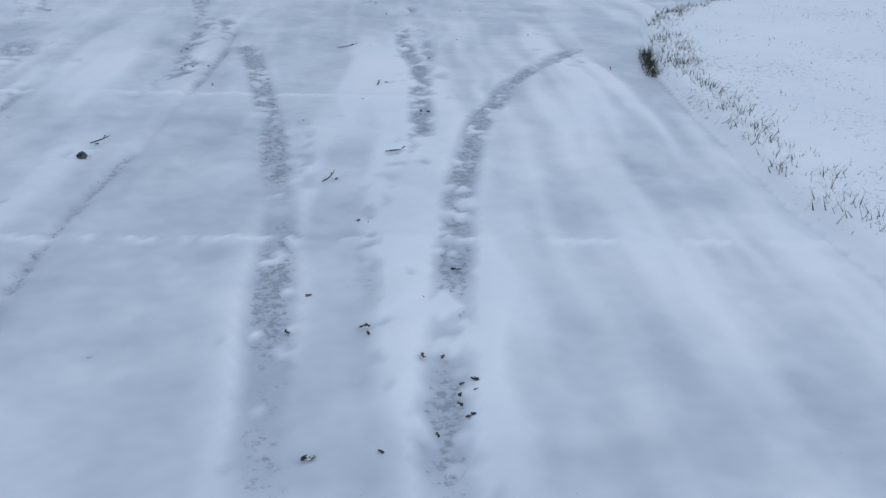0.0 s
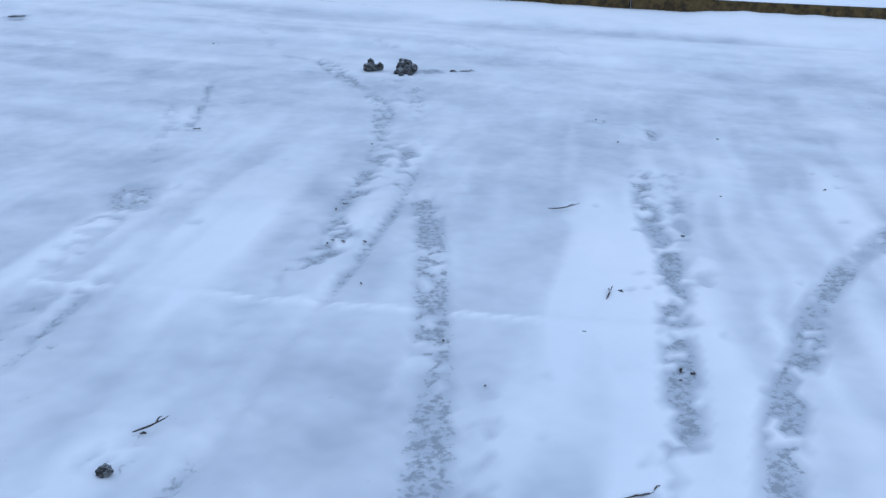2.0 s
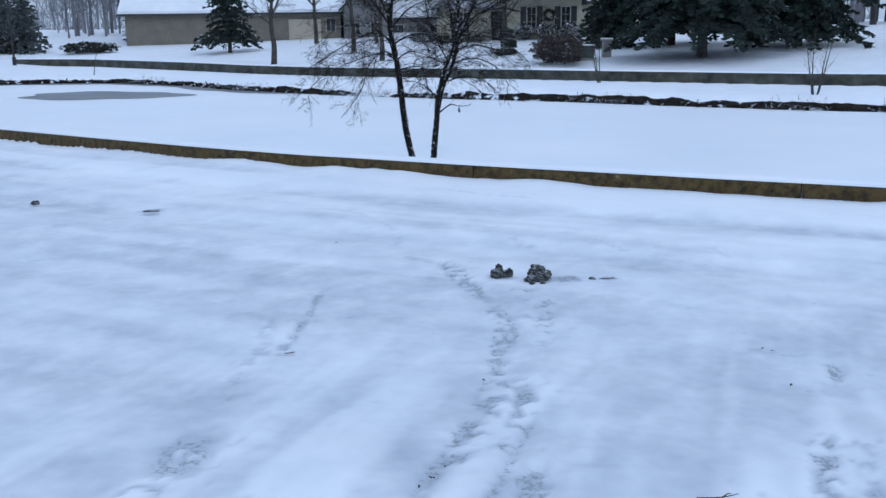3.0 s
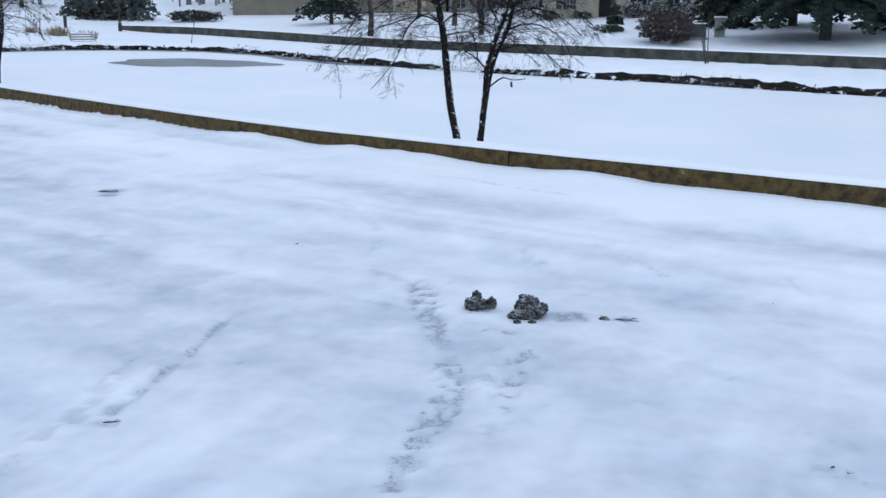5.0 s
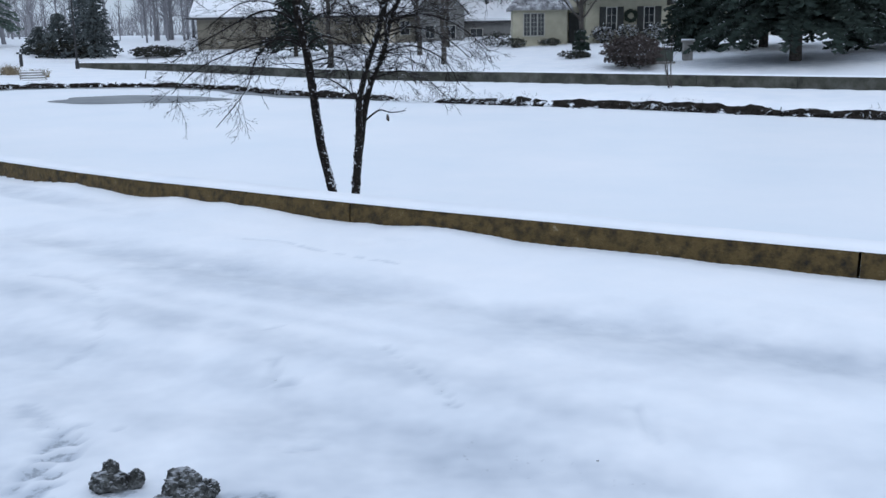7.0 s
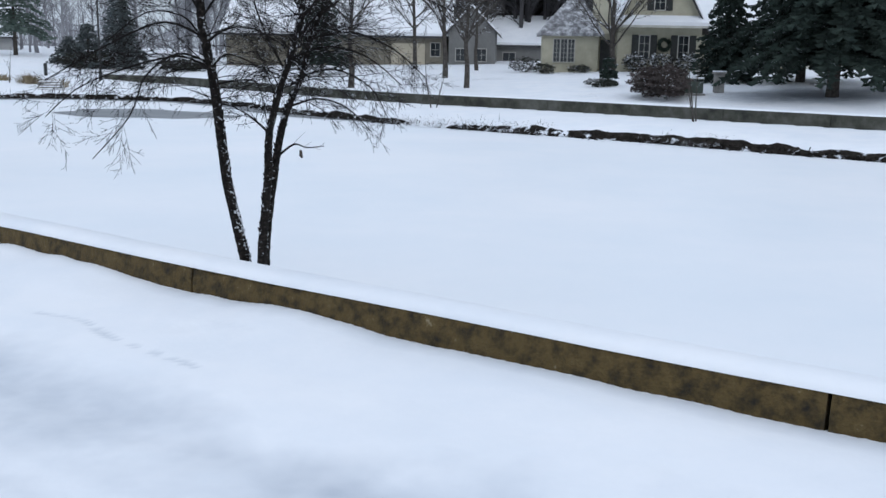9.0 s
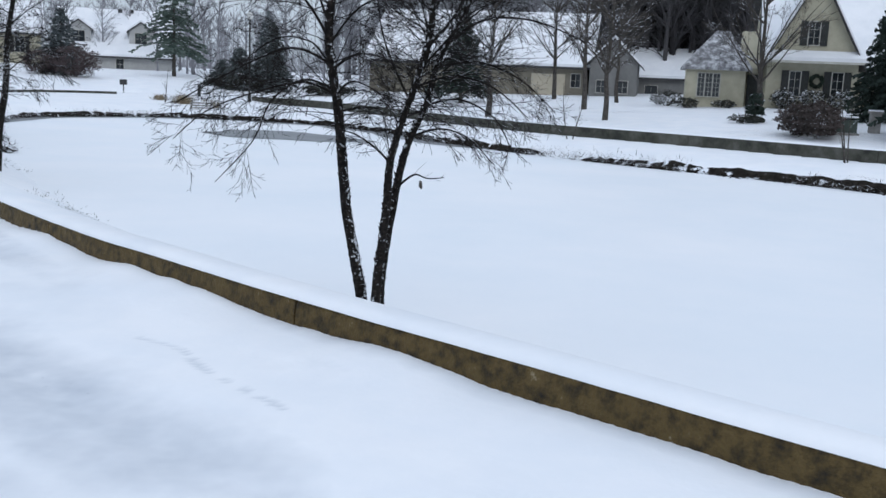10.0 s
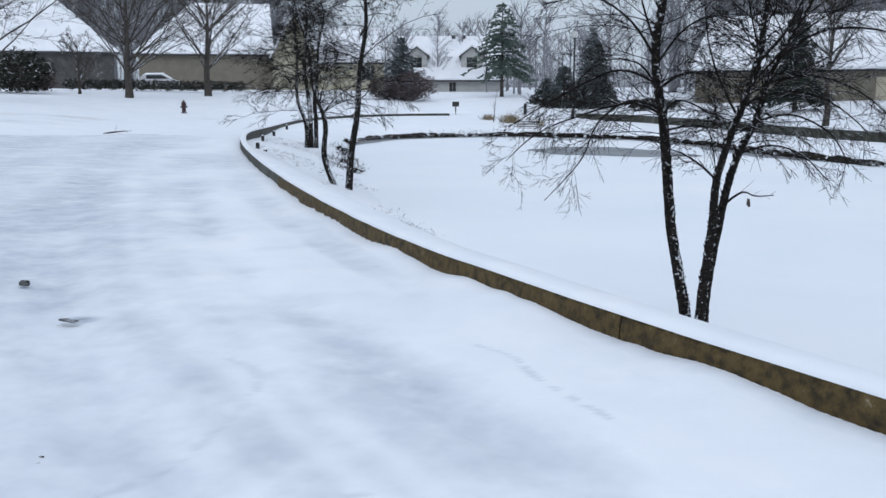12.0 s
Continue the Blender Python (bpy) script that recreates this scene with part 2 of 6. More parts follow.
# ---- tracks in the snow: line, half width, depth, bareness, patchiness ----
LAWN_EDGE = np.array([(-0.3, -6.5), (0.15, -4.9), (0.42, -3.94), (0.67, -3.24), (0.96, -2.62), (1.3, -1.87), (1.67, -1.12), (2.05, -0.55), (2.6, 0.25), (3.3, 0.8), (4.3, 1.15), (7.5, 1.0), (14, -0.8)])
TRACKS = [
    # the trodden line up the drive and its faint turn
    ([(-1.82, -4.5), (-1.77, -4.17), (-1.6, -3.67), (-1.48, -3.28), (-1.31, -2.81), (-1.19, -2.42), (-1.04, -1.89), (-0.9, -1.42), (-0.82, -1.04), (-0.71, -0.56), (-0.6, -0.05), (-0.49, 0.53)], 0.078, 0.010, 1.0, 0.33),
    ([(-0.49, 0.53), (-0.34, 0.6), (-0.19, 0.62)], 0.05, 0.006, 0.7, 0.5),
    ([(-0.74, -1.38), (-0.80, -1.6), (-0.91, -1.92), (-1.05, -2.4)], 0.05, 0.008, 0.7, 0.5),
    # the wheel line that swings to the lawn corner
    ([(-1.5, -4.6), (-1.3, -4.1), (-1.08, -3.72), (-0.95, -3.46), (-0.75, -3.1), (-0.53, -2.69), (-0.21, -2.17), (0.04, -1.79), (0.26, -1.51), (0.39, -1.38), (0.64, -1.05), (0.97, -0.76), (1.38, -0.46), (1.7, -0.28)], 0.066, 0.010, 0.95, 0.37),
    ([(1.27, 1.72), (1.11, 1.29)], 0.045, 0.010, 0.95, 0.30),
    ([(0.74, 0.72), (0.46, -0.01), (0.36, -0.38), (0.22, -0.74), (0.05, -1.08), (-0.09, -1.4), (-0.2, -1.64), (-0.3, -1.86)], 0.06, 0.009, 0.95, 0.42),
    ([(-0.3, -1.86), (-0.5, -2.05), (-0.96, -2.8), (-1.29, -3.56), (-1.42, -3.96), (-1.6, -4.3)], 0.06, 0.008, 0.75, 0.53),
    ([(0.9, 0.7), (0.63, 0.05), (0.44, -0.39)], 0.045, 0.007, 0.8, 0.46),
    ([(0.36, -0.70), (0.29, -0.88)], 0.04, 0.010, 0.9, 0.30),
    ([(0.98, 1.45), (0.86, 1.36)], 0.045, 0.008, 0.7, 0.42),
    # a narrow groove cut beside the footprints
    ([(-0.43, 1.05), (-0.67, 0.38), (-0.93, -0.2), (-1.14, -0.64), (-1.31, -0.94), (-1.44, -1.28), (-1.54, -1.49), (-2.0, -2.42), (-2.3, -3.2)], 0.028, 0.014, 0.85, 0.25),
    # broken footprints from the clods down the drive
    ([(-0.56, 4.1), (-0.49, 3.64), (-0.40, 3.19), (-0.34, 2.86), (-0.34, 2.5), (-0.42, 2.1), (-0.47, 1.75), (-0.63, 1.2), (-0.77, 0.78), (-0.9, 0.51), (-1.0, -0.02)], 0.085, 0.013, 1.0, 0.43),
    ([(-1.0, -0.02), (-1.32, -0.49), (-1.43, -0.73), (-1.63, -1.37), (-1.74, -1.44), (-1.9, -1.7)], 0.085, 0.011, 0.9, 0.49),
    ([(0.02, 3.05), (-0.04, 2.9), (-0.1, 2.58), (-0.14, 2.31), (-0.36, 1.9), (-0.38, 1.55), (-0.45, 1.11), (-0.6, 0.7)], 0.062, 0.010, 0.9, 0.46),
    ([(-0.24, 3.36), (-0.1, 3.34), (0.02, 3.36)], 0.035, 0.008, 0.9, 0.45),
    ([(-0.14, 2.97), (-0.03, 2.95), (0.06, 3.0)], 0.035, 0.008, 0.9, 0.45),
    ([(-0.2, 2.78), (-0.05, 2.74), (0.08, 2.68)], 0.04, 0.008, 0.85, 0.47),
    ([(-1.46, 3.62), (-1.5, 3.36), (-1.53, 3.0), (-1.57, 2.69), (-1.62, 2.38), (-1.64, 2.15)], 0.035, 0.012, 0.85, 0.33),
    ([(-1.78, 3.22), (-1.77, 2.6), (-1.76, 2.18), (-1.86, 1.4)], 0.07, 0.008, 0.75, 0.47),
    ([(-1.86, 1.12), (-1.92, 0.72)], 0.14, 0.010, 0.85, 0.32),
    ([(-1.92, 0.72), (-2.06, 0.23), (-2.1, -0.17), (-2.18, -0.43), (-2.3, -0.8)], 0.09, 0.009, 0.8, 0.48),
    ([(-1.93, -0.2), (-2.05, -0.56), (-2.13, -0.78), (-2.2, -0.98), (-2.6, -2.2)], 0.03, 0.012, 0.85, 0.28),
    # light scuffs on the road
    ([(0.5, 5.05), (0.69, 4.72), (0.8, 4.51), (0.87, 4.28)], 0.02, 0.008, 0.75, 0.33),
    ([(1.53, 4.32), (1.55, 4.2), (1.57, 4.0)], 0.026, 0.008, 0.7, 0.38),
    ([(0.03, 4.9), (0.06, 4.75), (0.08, 4.6), (0.2, 4.66)], 0.035, 0.008, 0.75, 0.44),
    ([(-0.12, 5.28), (0.02, 5.36)], 0.025, 0.006, 0.7, 0.35),
    ([(0.28, 3.98), (0.40, 4.04)], 0.03, 0.006, 0.7, 0.38),
    ([(-0.7, 7.3), (-0.36, 7.16), (-0.1, 6.9), (0.5, 6.5)], 0.02, 0.006, 0.5, 0.4),
    ([(-1.75, 6.4), (-1.46, 6.3), (-1.2, 6.0), (-0.98, 5.5), (-0.91, 5.17), (-0.95, 4.8)], 0.035, 0.007, 0.6, 0.43),
    ([(-0.85, 4.35), (-0.75, 4.25), (-0.56, 4.04), (-0.5, 3.7)], 0.06, 0.008, 0.75, 0.47),
    ([(-0.85, 3.82), (-0.75, 3.75), (-0.6, 3.68)], 0.03, 0.007, 0.7, 0.38),
    ([(-2.95, 5.25), (-2.76, 5.2), (-2.6, 5.05)], 0.03, 0.006, 0.6, 0.4),
    ([(-3.9, 4.6), (-3.1, 5.0), (-2.6, 5.1)], 0.03, 0.008, 0.6, 0.35),
    ([(0.98, 2.02), (1.06, 1.98), (1.16, 1.9)], 0.05, 0.008, 0.85, 0.44),
]


def axis(lo, hi, step, mid_lo, mid_hi, mid, end):
    """Grid lines: fine from lo to hi, coarser to mid_lo and mid_hi, then ever coarser to the horizon."""
    def side(a, b):
        out, s, x = [], step, a
        while x < b:
            s = min(mid, s * 1.05)
            x += s
            out.append(x)
        while x < end:
            s *= 1.18
            x += s
            out.append(x)
        return out
    return np.array([*[-v for v in side(-lo, -mid_lo)][::-1], *np.arange(lo, hi, step), *side(hi, mid_hi)])


def build_ground():
    gx, gy = axis(-4.2, 4.4, 0.034, -50, 30, 0.55, 900), axis(-4.8, 10.4, 0.034, -9, 72, 0.55, 900)
    x, y = (a.ravel() for a in np.meshgrid(gx, gy))
    z = land(x, y)
    near = (np.abs(x + 3) < 22) & (y > -12) & (y < 26)
    xs, ys = x[near], y[near]
    dk, inside = off_line(xs, ys, LOOP, True), within(xs, ys, LOOP)
    dz, wear, turf = np.zeros(len(xs)), np.zeros(len(xs)), np.zeros(len(xs))
    # soft streaks along the drive and along the road
    u, v = 0.40 * xs + 0.92 * ys, 0.92 * xs - 0.40 * ys
    drive = ease((3.6 - ys) / 3.4)
    v = v + 0.16 * speckle(xs, ys, 1.1, 3)
    streak = 0.72 * speckle(v, u * 0.07, 4.6, 3) + 0.28 * speckle(v + 7, u * 0.30, 2.2, 3)
    run = 0.87 * xs - 0.49 * ys
    broad = speckle(xs, ys, 0.9, 3)
    dz += drive * 0.030 * (streak - 0.5) + (1 - drive) * (0.022 * (speckle(dk, run * 0.04, 1.9, 3) - 0.5) + 0.008 * (broad - 0.5))
    wear += drive * (0.62 - 0.62 * ease((streak - 0.36) / 0.34)) + (1 - drive) * (0.32 * ease((dk - 0.9) / 2.6) + 0.32 * ease((0.64 - speckle(dk + 0.12 * broad, run * 0.05, 2.1, 3)) / 0.36) + 0.10 * ease((0.62 - speckle(xs, ys, 1.7, 4)) / 0.35))
    wear += np.where(dk > 0.35, 0.14, 0.05) * (1 + drive) * ease((0.72 - speckle(xs + 3, ys, 0.8, 4)) / 0.35)
    wear = np.minimum(wear, 0.70)
    dz += 0.004 * (speckle(xs, ys, 4.0, 2) - 0.5)
    # two packed wheel lines by the kerb
    for mid, half in ((1.35, 0.22), (2.9, 0.25)):
        rut = np.where(inside, 0, np.exp(-(((dk - mid - 0.25 * (broad - 0.5)) / half) ** 2))) * (1 - drive * 0.7)
        dz -= 0.034 * rut
        wear = np.minimum(0.74, wear + 0.55 * rut * ease((speckle(run, dk, 0.7, 3) - 0.25) / 0.4))
    # the ragged drift at the foot of the kerb
    foot = speckle(xs * 0.86 - ys * 0.5, xs * 0, 1.25, 3)
    under = inside & (dk < 0.12)
    dz += np.where((inside & ~under) | (dk > 0.6), 0, (0.014 + 0.10 * np.maximum(0, foot - 0.34)) * (1 - ease(np.where(inside, 0, dk) / 0.55)))
    rough, fine = speckle(xs, ys, 8.0, 3), speckle(xs, ys, 15.0, 2)
    for line, half, depth, bare, patchy in TRACKS:
        half, patchy = 1.15 * half, patchy - 0.04
        line = spline(line, 0.1)
        d = np.full(len(xs), 9.0)
        box = (xs > line[:, 0].min() - 0.6) & (xs < line[:, 0].max() + 0.6) & (ys > line[:, 1].min() - 0.6) & (ys < line[:, 1].max() + 0.6)
        d[box] = off_line(xs[box], ys[box], line)
        shape = np.exp(-((d / half) ** 4)) * ease((rough * 0.35 + fine * 0.65 - patchy + 0.01) / 0.10)
        ridge = np.exp(-(((d - 1.7 * half) / (0.6 * half)) ** 2)) * (rough - 0.2)
        dz += -depth * 1.2 * shape + 0.008 * ridge + 0.014 * np.exp(-((d / (1.3 * half)) ** 2)) * (fine - 0.5)
        shape = shape * (0.81 + 0.32 * ease((speckle(xs + 2, ys, 1.6, 2) - 0.3) / 0.3))
        soft = 0.30 * np.exp(-((d / (1.25 * half)) ** 2)) * ease((rough - 0.2) / 0.4)
        wear = np.maximum(wear, np.minimum(1, bare * np.maximum(shape, soft)))
    # darker snow round the frozen clods
    for px, py, rad in ((-0.2, 3.64, 0.13), (0.06, 3.55, 0.17), (0.24, 3.57, 0.20), (0.5, 3.55, 0.12), (-4.6, 7.1, 0.12), (-3.35, 6.65, 0.16)):
        wear = np.maximum(wear, 1.35 * np.exp(-(((xs - px) / rad) ** 2 + ((ys - py) / rad / 0.6) ** 2)) * (0.5 + 0.7 * fine))
    # small pits and thrown crumbs beside the tracks
    r = random.Random(44)
    spots = [spline(t[0], 0.1) for t in TRACKS[:22]]
    for _ in range(700):
        px, py = r.choice(r.choice(spots)) + np.array([r.gauss(0, 0.16), r.gauss(0, 0.16)])
        if r.random() < 0.25:
            px, py = r.uniform(-1.6, 1.9), r.uniform(0.2, 3.3)
        rad, stretch = r.uniform(0.012, 0.034), r.uniform(0.8, 1.6)
        box = (np.abs(xs - px) < 0.12) & (np.abs(ys - py) < 0.12)
        q = np.exp(-(((xs[box] - px) / rad) ** 2 + ((ys[box] - py) / rad / stretch) ** 2))
        if r.random() < 0.65:
            dz[box] -= 0.012 * q
            wear[box] = np.maximum(wear[box], r.uniform(0.5, 0.95) * q)
        else:
            dz[box] += 0.016 * q
    # drifted joints across the drive
    for a, b in (((-2.6, -2.28), (0.5, -3.62)), ((-2.2, -0.22), (0.3, -1.28))):
        d = off_line(xs, ys, np.array([a, b]))
        dz += 0.010 * np.exp(-((d / 0.026) ** 2)) * ease((rough - 0.25) / 0.2)
        wear *= 1 - 0.9 * np.exp(-((d / 0.025) ** 2)) * ease((rough - 0.3) / 0.2)
    # the lawn beside the drive stands a little proud
    lawn_d = off_line(xs, ys, LAWN_EDGE)
    lawn = within(xs, ys, np.array([*LAWN_EDGE, (14, -20), (-0.3, -20)]))
    dz += np.where(lawn, 0.045 * ease(lawn_d / 0.10) + 0.02 * speckle(xs, ys, 5.0, 3), 0) - np.where(lawn, 0, 0.008 * np.exp(-((lawn_d / 0.05) ** 2)))
    wear = np.where(lawn, 0, wear)
    turf = np.where(lawn, 0.57 + 0.45 * speckle(xs, ys, 1.5, 2), 0)
    bank = inside & (xs < -5)
    turf = np.where(bank, 0.55 + 0.45 * speckle(xs, ys, 0.8, 2), turf)
    z[near] += np.where(inside & ~under, 0.03 * (speckle(xs, ys, 2.0, 3) - 0.5), dz)
    full_wear, full_turf = np.zeros(len(x)), np.zeros(len(x))
    full_wear[near], full_turf[near] = np.where(inside, 0, wear), np.where(under, 0, turf)
    out = ~near & ~within(x, y, LOOP)
    dk_out = off_line(x[out], y[out], LOOP, True)
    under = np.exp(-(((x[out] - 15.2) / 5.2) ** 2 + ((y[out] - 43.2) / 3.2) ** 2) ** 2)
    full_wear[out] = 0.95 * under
    full_turf[out] = np.where(dk_out > 5.5, 0.45 + 0.62 * speckle(x[out], y[out], 0.25, 3), 0)
    z[out] += 0.05 * (speckle(x[out], y[out], 0.35, 3) - 0.5)
    w, h = len(gx), len(gy)
    i = (np.arange(h - 1)[:, None] * w + np.arange(w - 1)).ravel()
    faces = np.stack([i, i + 1, i + w + 1, i + w], 1)
    me = bpy.data.meshes.new("ground")
    me.vertices.add(w * h)
    me.vertices.foreach_set("co", np.stack([x, y, z], 1).ravel())
    me.loops.add(faces.size)
    me.loops.foreach_set("vertex_index", faces.ravel())
    me.polygons.add(len(faces))
    me.polygons.foreach_set("loop_start", np.arange(len(faces)) * 4)
    me.polygons.foreach_set("use_smooth", np.ones(len(faces), bool))
    me.update(calc_edges=True)
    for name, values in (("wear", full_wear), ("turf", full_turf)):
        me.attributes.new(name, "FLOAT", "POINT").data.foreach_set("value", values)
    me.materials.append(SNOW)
    return tagged(new("ground", me), "snow-covered road, drive and lawns with worn wheel tracks", "ground", kind="structure")


ground = build_ground()


def build_pond():
    s = Shape()
    ring = spline(SHORE, 0.8)
    for i, (px, py) in enumerate(ring):
        a = ring[min(i + 1, len(ring) - 1)] - ring[max(i - 1, 0)]
        a = a / np.linalg.norm(a)
        s.v.append((px - 0.3 * a[1], py + 0.3 * a[0], POND))
    s.f.append(tuple(range(len(ring))))
    return tagged(part("water", s, ICE_SNOW, smooth=True), "frozen pond under an even sheet of snow", "pond", kind="structure")


pond = build_pond()


def ice_patch(name, cx, cy, rx, ry, turn, label):
    s = Shape()
    n = 64
    s.v.append((0, 0, 0))
    for i in range(n):
        a = 2 * math.pi * i / n
        r = 1 + 0.10 * math.sin(3 * a + 1) + 0.06 * math.sin(7 * a)
        s.v.append((rx * r * math.cos(a), ry * r * math.sin(a), -0.006))
    s.f.extend((0, 1 + i, 1 + (i + 1) % n) for i in range(n))
    ob = tagged(part(name, s, ICE), label, "ice", kind="structure")
    ob.matrix_world = pose(cx, cy, POND + 0.02, 0, 0, turn)
    return ob


ice_patch("ice_patch", -12.6, 38.6, 3.6, 2.4, -18, "bare grey ice in the snowed pond")


def build_shore_ice():
    """The strip of dark wet ice along the far shore."""
    s, line = Shape(), spline(SHORE[15:23], 0.5)
    for i, (px, py) in enumerate(line):
        a = line[min(i + 1, len(line) - 1)] - line[max(i - 1, 0)]
        n = np.array([a[1], -a[0]]) / np.linalg.norm(a)
        w = 0.9 * min(1, i / 6, (len(line) - 1 - i) / 6) * (0.5 + float(speckle(px, py, 0.4, 2)))
        s.v += [(px - 0.4 * n[0], py - 0.4 * n[1], POND + 0.013), (px + w * n[0], py + w * n[1], POND + 0.013)]
    s.f.extend((2 * i, 2 * i + 1, 2 * i + 3, 2 * i + 2) for i in range(len(line) - 1))
    return tagged(part("shore_ice", s, ICE), "dark wet ice along the far shore", "ice", kind="structure")


build_shore_ice()


# ---- kerbs ----
def kerb_run(line, joints, mat, name, label, outward):
    """Cast kerb lengths between the joints; each one is a piece of its own."""
    base = tagged(new(name), label, "kerb", kind="structure")
    run = np.r_[0, np.cumsum(np.linalg.norm(np.diff(line, axis=0), axis=1))]
    at = lambda s: np.array([np.interp(s, run, line[:, 0]), np.interp(s, run, line[:, 1])])
    profile = [(0.0, -0.7), (0.0, 0.06), (0.012, 0.135), (0.022, 0.15), (0.045, 0.157), (0.15, 0.157), (0.172, 0.15), (0.18, 0.13), (0.18, -0.7)]
    for a, b in zip(joints, joints[1:]):
        s = Shape()
        steps = max(3, int((b - a) / 0.35))
        for i in range(steps + 1):
            d = a + 0.008 + (b - a - 0.016) * i / steps
            p, t = at(d), at(d + 0.05) - at(d - 0.05)
            n = outward * np.array([t[1], -t[0]]) / np.linalg.norm(t)
            lift = kerb_lift(p[0], p[1])
            wob = 0.006 * (float(speckle(p[0], p[1], 1.5, 2)) - 0.5)
            s.v.extend((p[0] + (u + wob) * n[0], p[1] + (u + wob) * n[1], z + lift) for u, z in profile)
        k = len(profile)
        for i in range(steps):
            s.f.extend((i * k + j, i * k + j + 1, (i + 1) * k + j + 1, (i + 1) * k + j) for j in range(k - 1))
        s.f += [tuple(range(k)), tuple(steps * k + j for j in reversed(range(k)))]
        part("kerb_stone", s, mat if s.v[0][1] < 13.5 else FAR_CONCRETE, base)
    return base


def snow_cap(line, name, label, outward, front, high):
    """Snow lying along the top of a kerb, with a soft uneven lip; behind the near kerb it runs out over the bank."""
    s = Shape()
    k = 10
    for i, p in enumerate(line):
        t = line[min(i + 1, len(line) - 1)] - line[max(i - 1, 0)]
        n = outward * np.array([t[1], -t[0]]) / np.linalg.norm(t)
        lip = front + 0.022 * (float(speckle(p[0], p[1], 1.6, 3)) - 0.5)
        h = high * (0.8 + 0.4 * float(speckle(p[0] + 9, p[1], 0.9, 2)))
        if p[1] < 19:
            ends = [(0.19, 0.157 + 0.80 * h), (0.30, 0.145 + 0.45 * h), (0.46, 0.10), (0.75, -0.02), (1.0, -0.22)]
        else:
            ends = [(0.14, 0.157 + 0.9 * h), (0.155, 0.157 + 0.7 * h), (0.168, 0.17), (0.175, 0.160), (0.178, 0.150)]
        for u, z in ((lip, 0.152), (lip + 0.004, 0.157 + 0.30 * h), (lip + 0.018, 0.157 + 0.62 * h), (lip + 0.045, 0.157 + 0.88 * h), (lip + 0.09, 0.157 + h), *ends):
            s.v.append((p[0] + u * n[0], p[1] + u * n[1], z + kerb_lift(p[0], p[1])))
    for i in range(len(line) - 1):
        s.f.extend((i * k + j, i * k + j + 1, (i + 1) * k + j + 1, (i + 1) * k + j) for j in range(k - 1))
    return tagged(part(name, s, SNOW_CAP, smooth=True), label, "snow", kind="structure")


NEAR_LINE, FAR_LINE = spline(KERB, 0.05), spline(FAR_KERB, 0.1)
near_run = np.r_[0, np.cumsum(np.linalg.norm(np.diff(NEAR_LINE, axis=0), axis=1))]
joint_0 = near_run[np.argmin(np.hypot(NEAR_LINE[:, 0] - 0.0, NEAR_LINE[:, 1] - 7.82))]
PITCH = 3.42
near_joints = [joint_0 + PITCH * k - 0.08 * (k < 0) - 0.10 * (k > 0) for k in range(-14, 30) if 0.3 < joint_0 + PITCH * k < near_run[-1] - 0.3]
far_length = np.linalg.norm(np.diff(FAR_LINE, axis=0), axis=1).sum()
kerb_run(NEAR_LINE, near_joints, CONCRETE, "kerb_near", "brown-stained cast concrete kerb with open joints", 1)
kerb_run(FAR_LINE, [0.3 + PITCH * k for k in range(int((far_length - 0.6) / PITCH) + 1)], FAR_CONCRETE, "kerb_far", "grey concrete kerb across the frozen pond", 1)
snow_cap(NEAR_LINE[::2], "snow_cap_near", "soft snow lying along the concrete kerb", 1, 0.012, 0.038)
snow_cap(FAR_LINE[::3], "snow_cap_far", "snow lying along the far kerb", 1, 0.0, 0.05)


# ---- bark, needles, walls ----
BARK = topped(material("birch_bark", [(0.006, 0.005, 0.005), (0.02, 0.017, 0.015), (0.15, 0.125, 0.10)], 34.0, 0.9, 1.0, 60.0, spread=(0.36, 0.80), spec=0.15), (0.62, 0.64, 0.67), 0.40, 0.52, 30.0, 0.385)
TWIG = topped(material("dark_twigs", [(0.006, 0.005, 0.005), (0.018, 0.015, 0.014)], 12.0, 0.9, 0.0, spec=0.15), lo=1.0, hi=1.2, patch=14.0, cut=0.42)
OAK = topped(material("grey_bark", [(0.03, 0.026, 0.023), (0.10, 0.09, 0.08)], 9.0, 0.9, 0.5, 40.0, spec=0.2), lo=0.75, hi=1.0, patch=6.0, cut=0.42)
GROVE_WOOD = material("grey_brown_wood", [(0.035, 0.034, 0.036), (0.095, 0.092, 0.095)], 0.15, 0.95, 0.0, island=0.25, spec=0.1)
# distance haze is put into this bark colour: paler and greyer than GROVE_WOOD
FAR_WOOD = material("hazed_wood", [(0.17, 0.17, 0.185), (0.31, 0.31, 0.33)], 0.15, 0.95, 0.0, island=0.25, spec=0.1)
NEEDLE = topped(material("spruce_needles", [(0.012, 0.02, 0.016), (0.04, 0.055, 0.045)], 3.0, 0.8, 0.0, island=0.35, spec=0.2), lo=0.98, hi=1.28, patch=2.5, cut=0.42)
# far needles: the haze of distance is mixed into their colour, under real snow
FAR_NEEDLE = topped(material("hazed_needles", [(0.07, 0.085, 0.09), (0.13, 0.15, 0.155)], 0.6, 0.85, 0.0, island=0.25, spec=0.1), lo=1.0, hi=1.4, patch=1.0, cut=0.42)
# middle distance: a weaker share of haze in the needle colour
MID_NEEDLE = topped(material("part_hazed_needles", [(0.05, 0.06, 0.06), (0.12, 0.135, 0.135)], 1.2, 0.85, 0.0, island=0.3, spec=0.1), lo=1.0, hi=1.35, patch=1.6, cut=0.42)
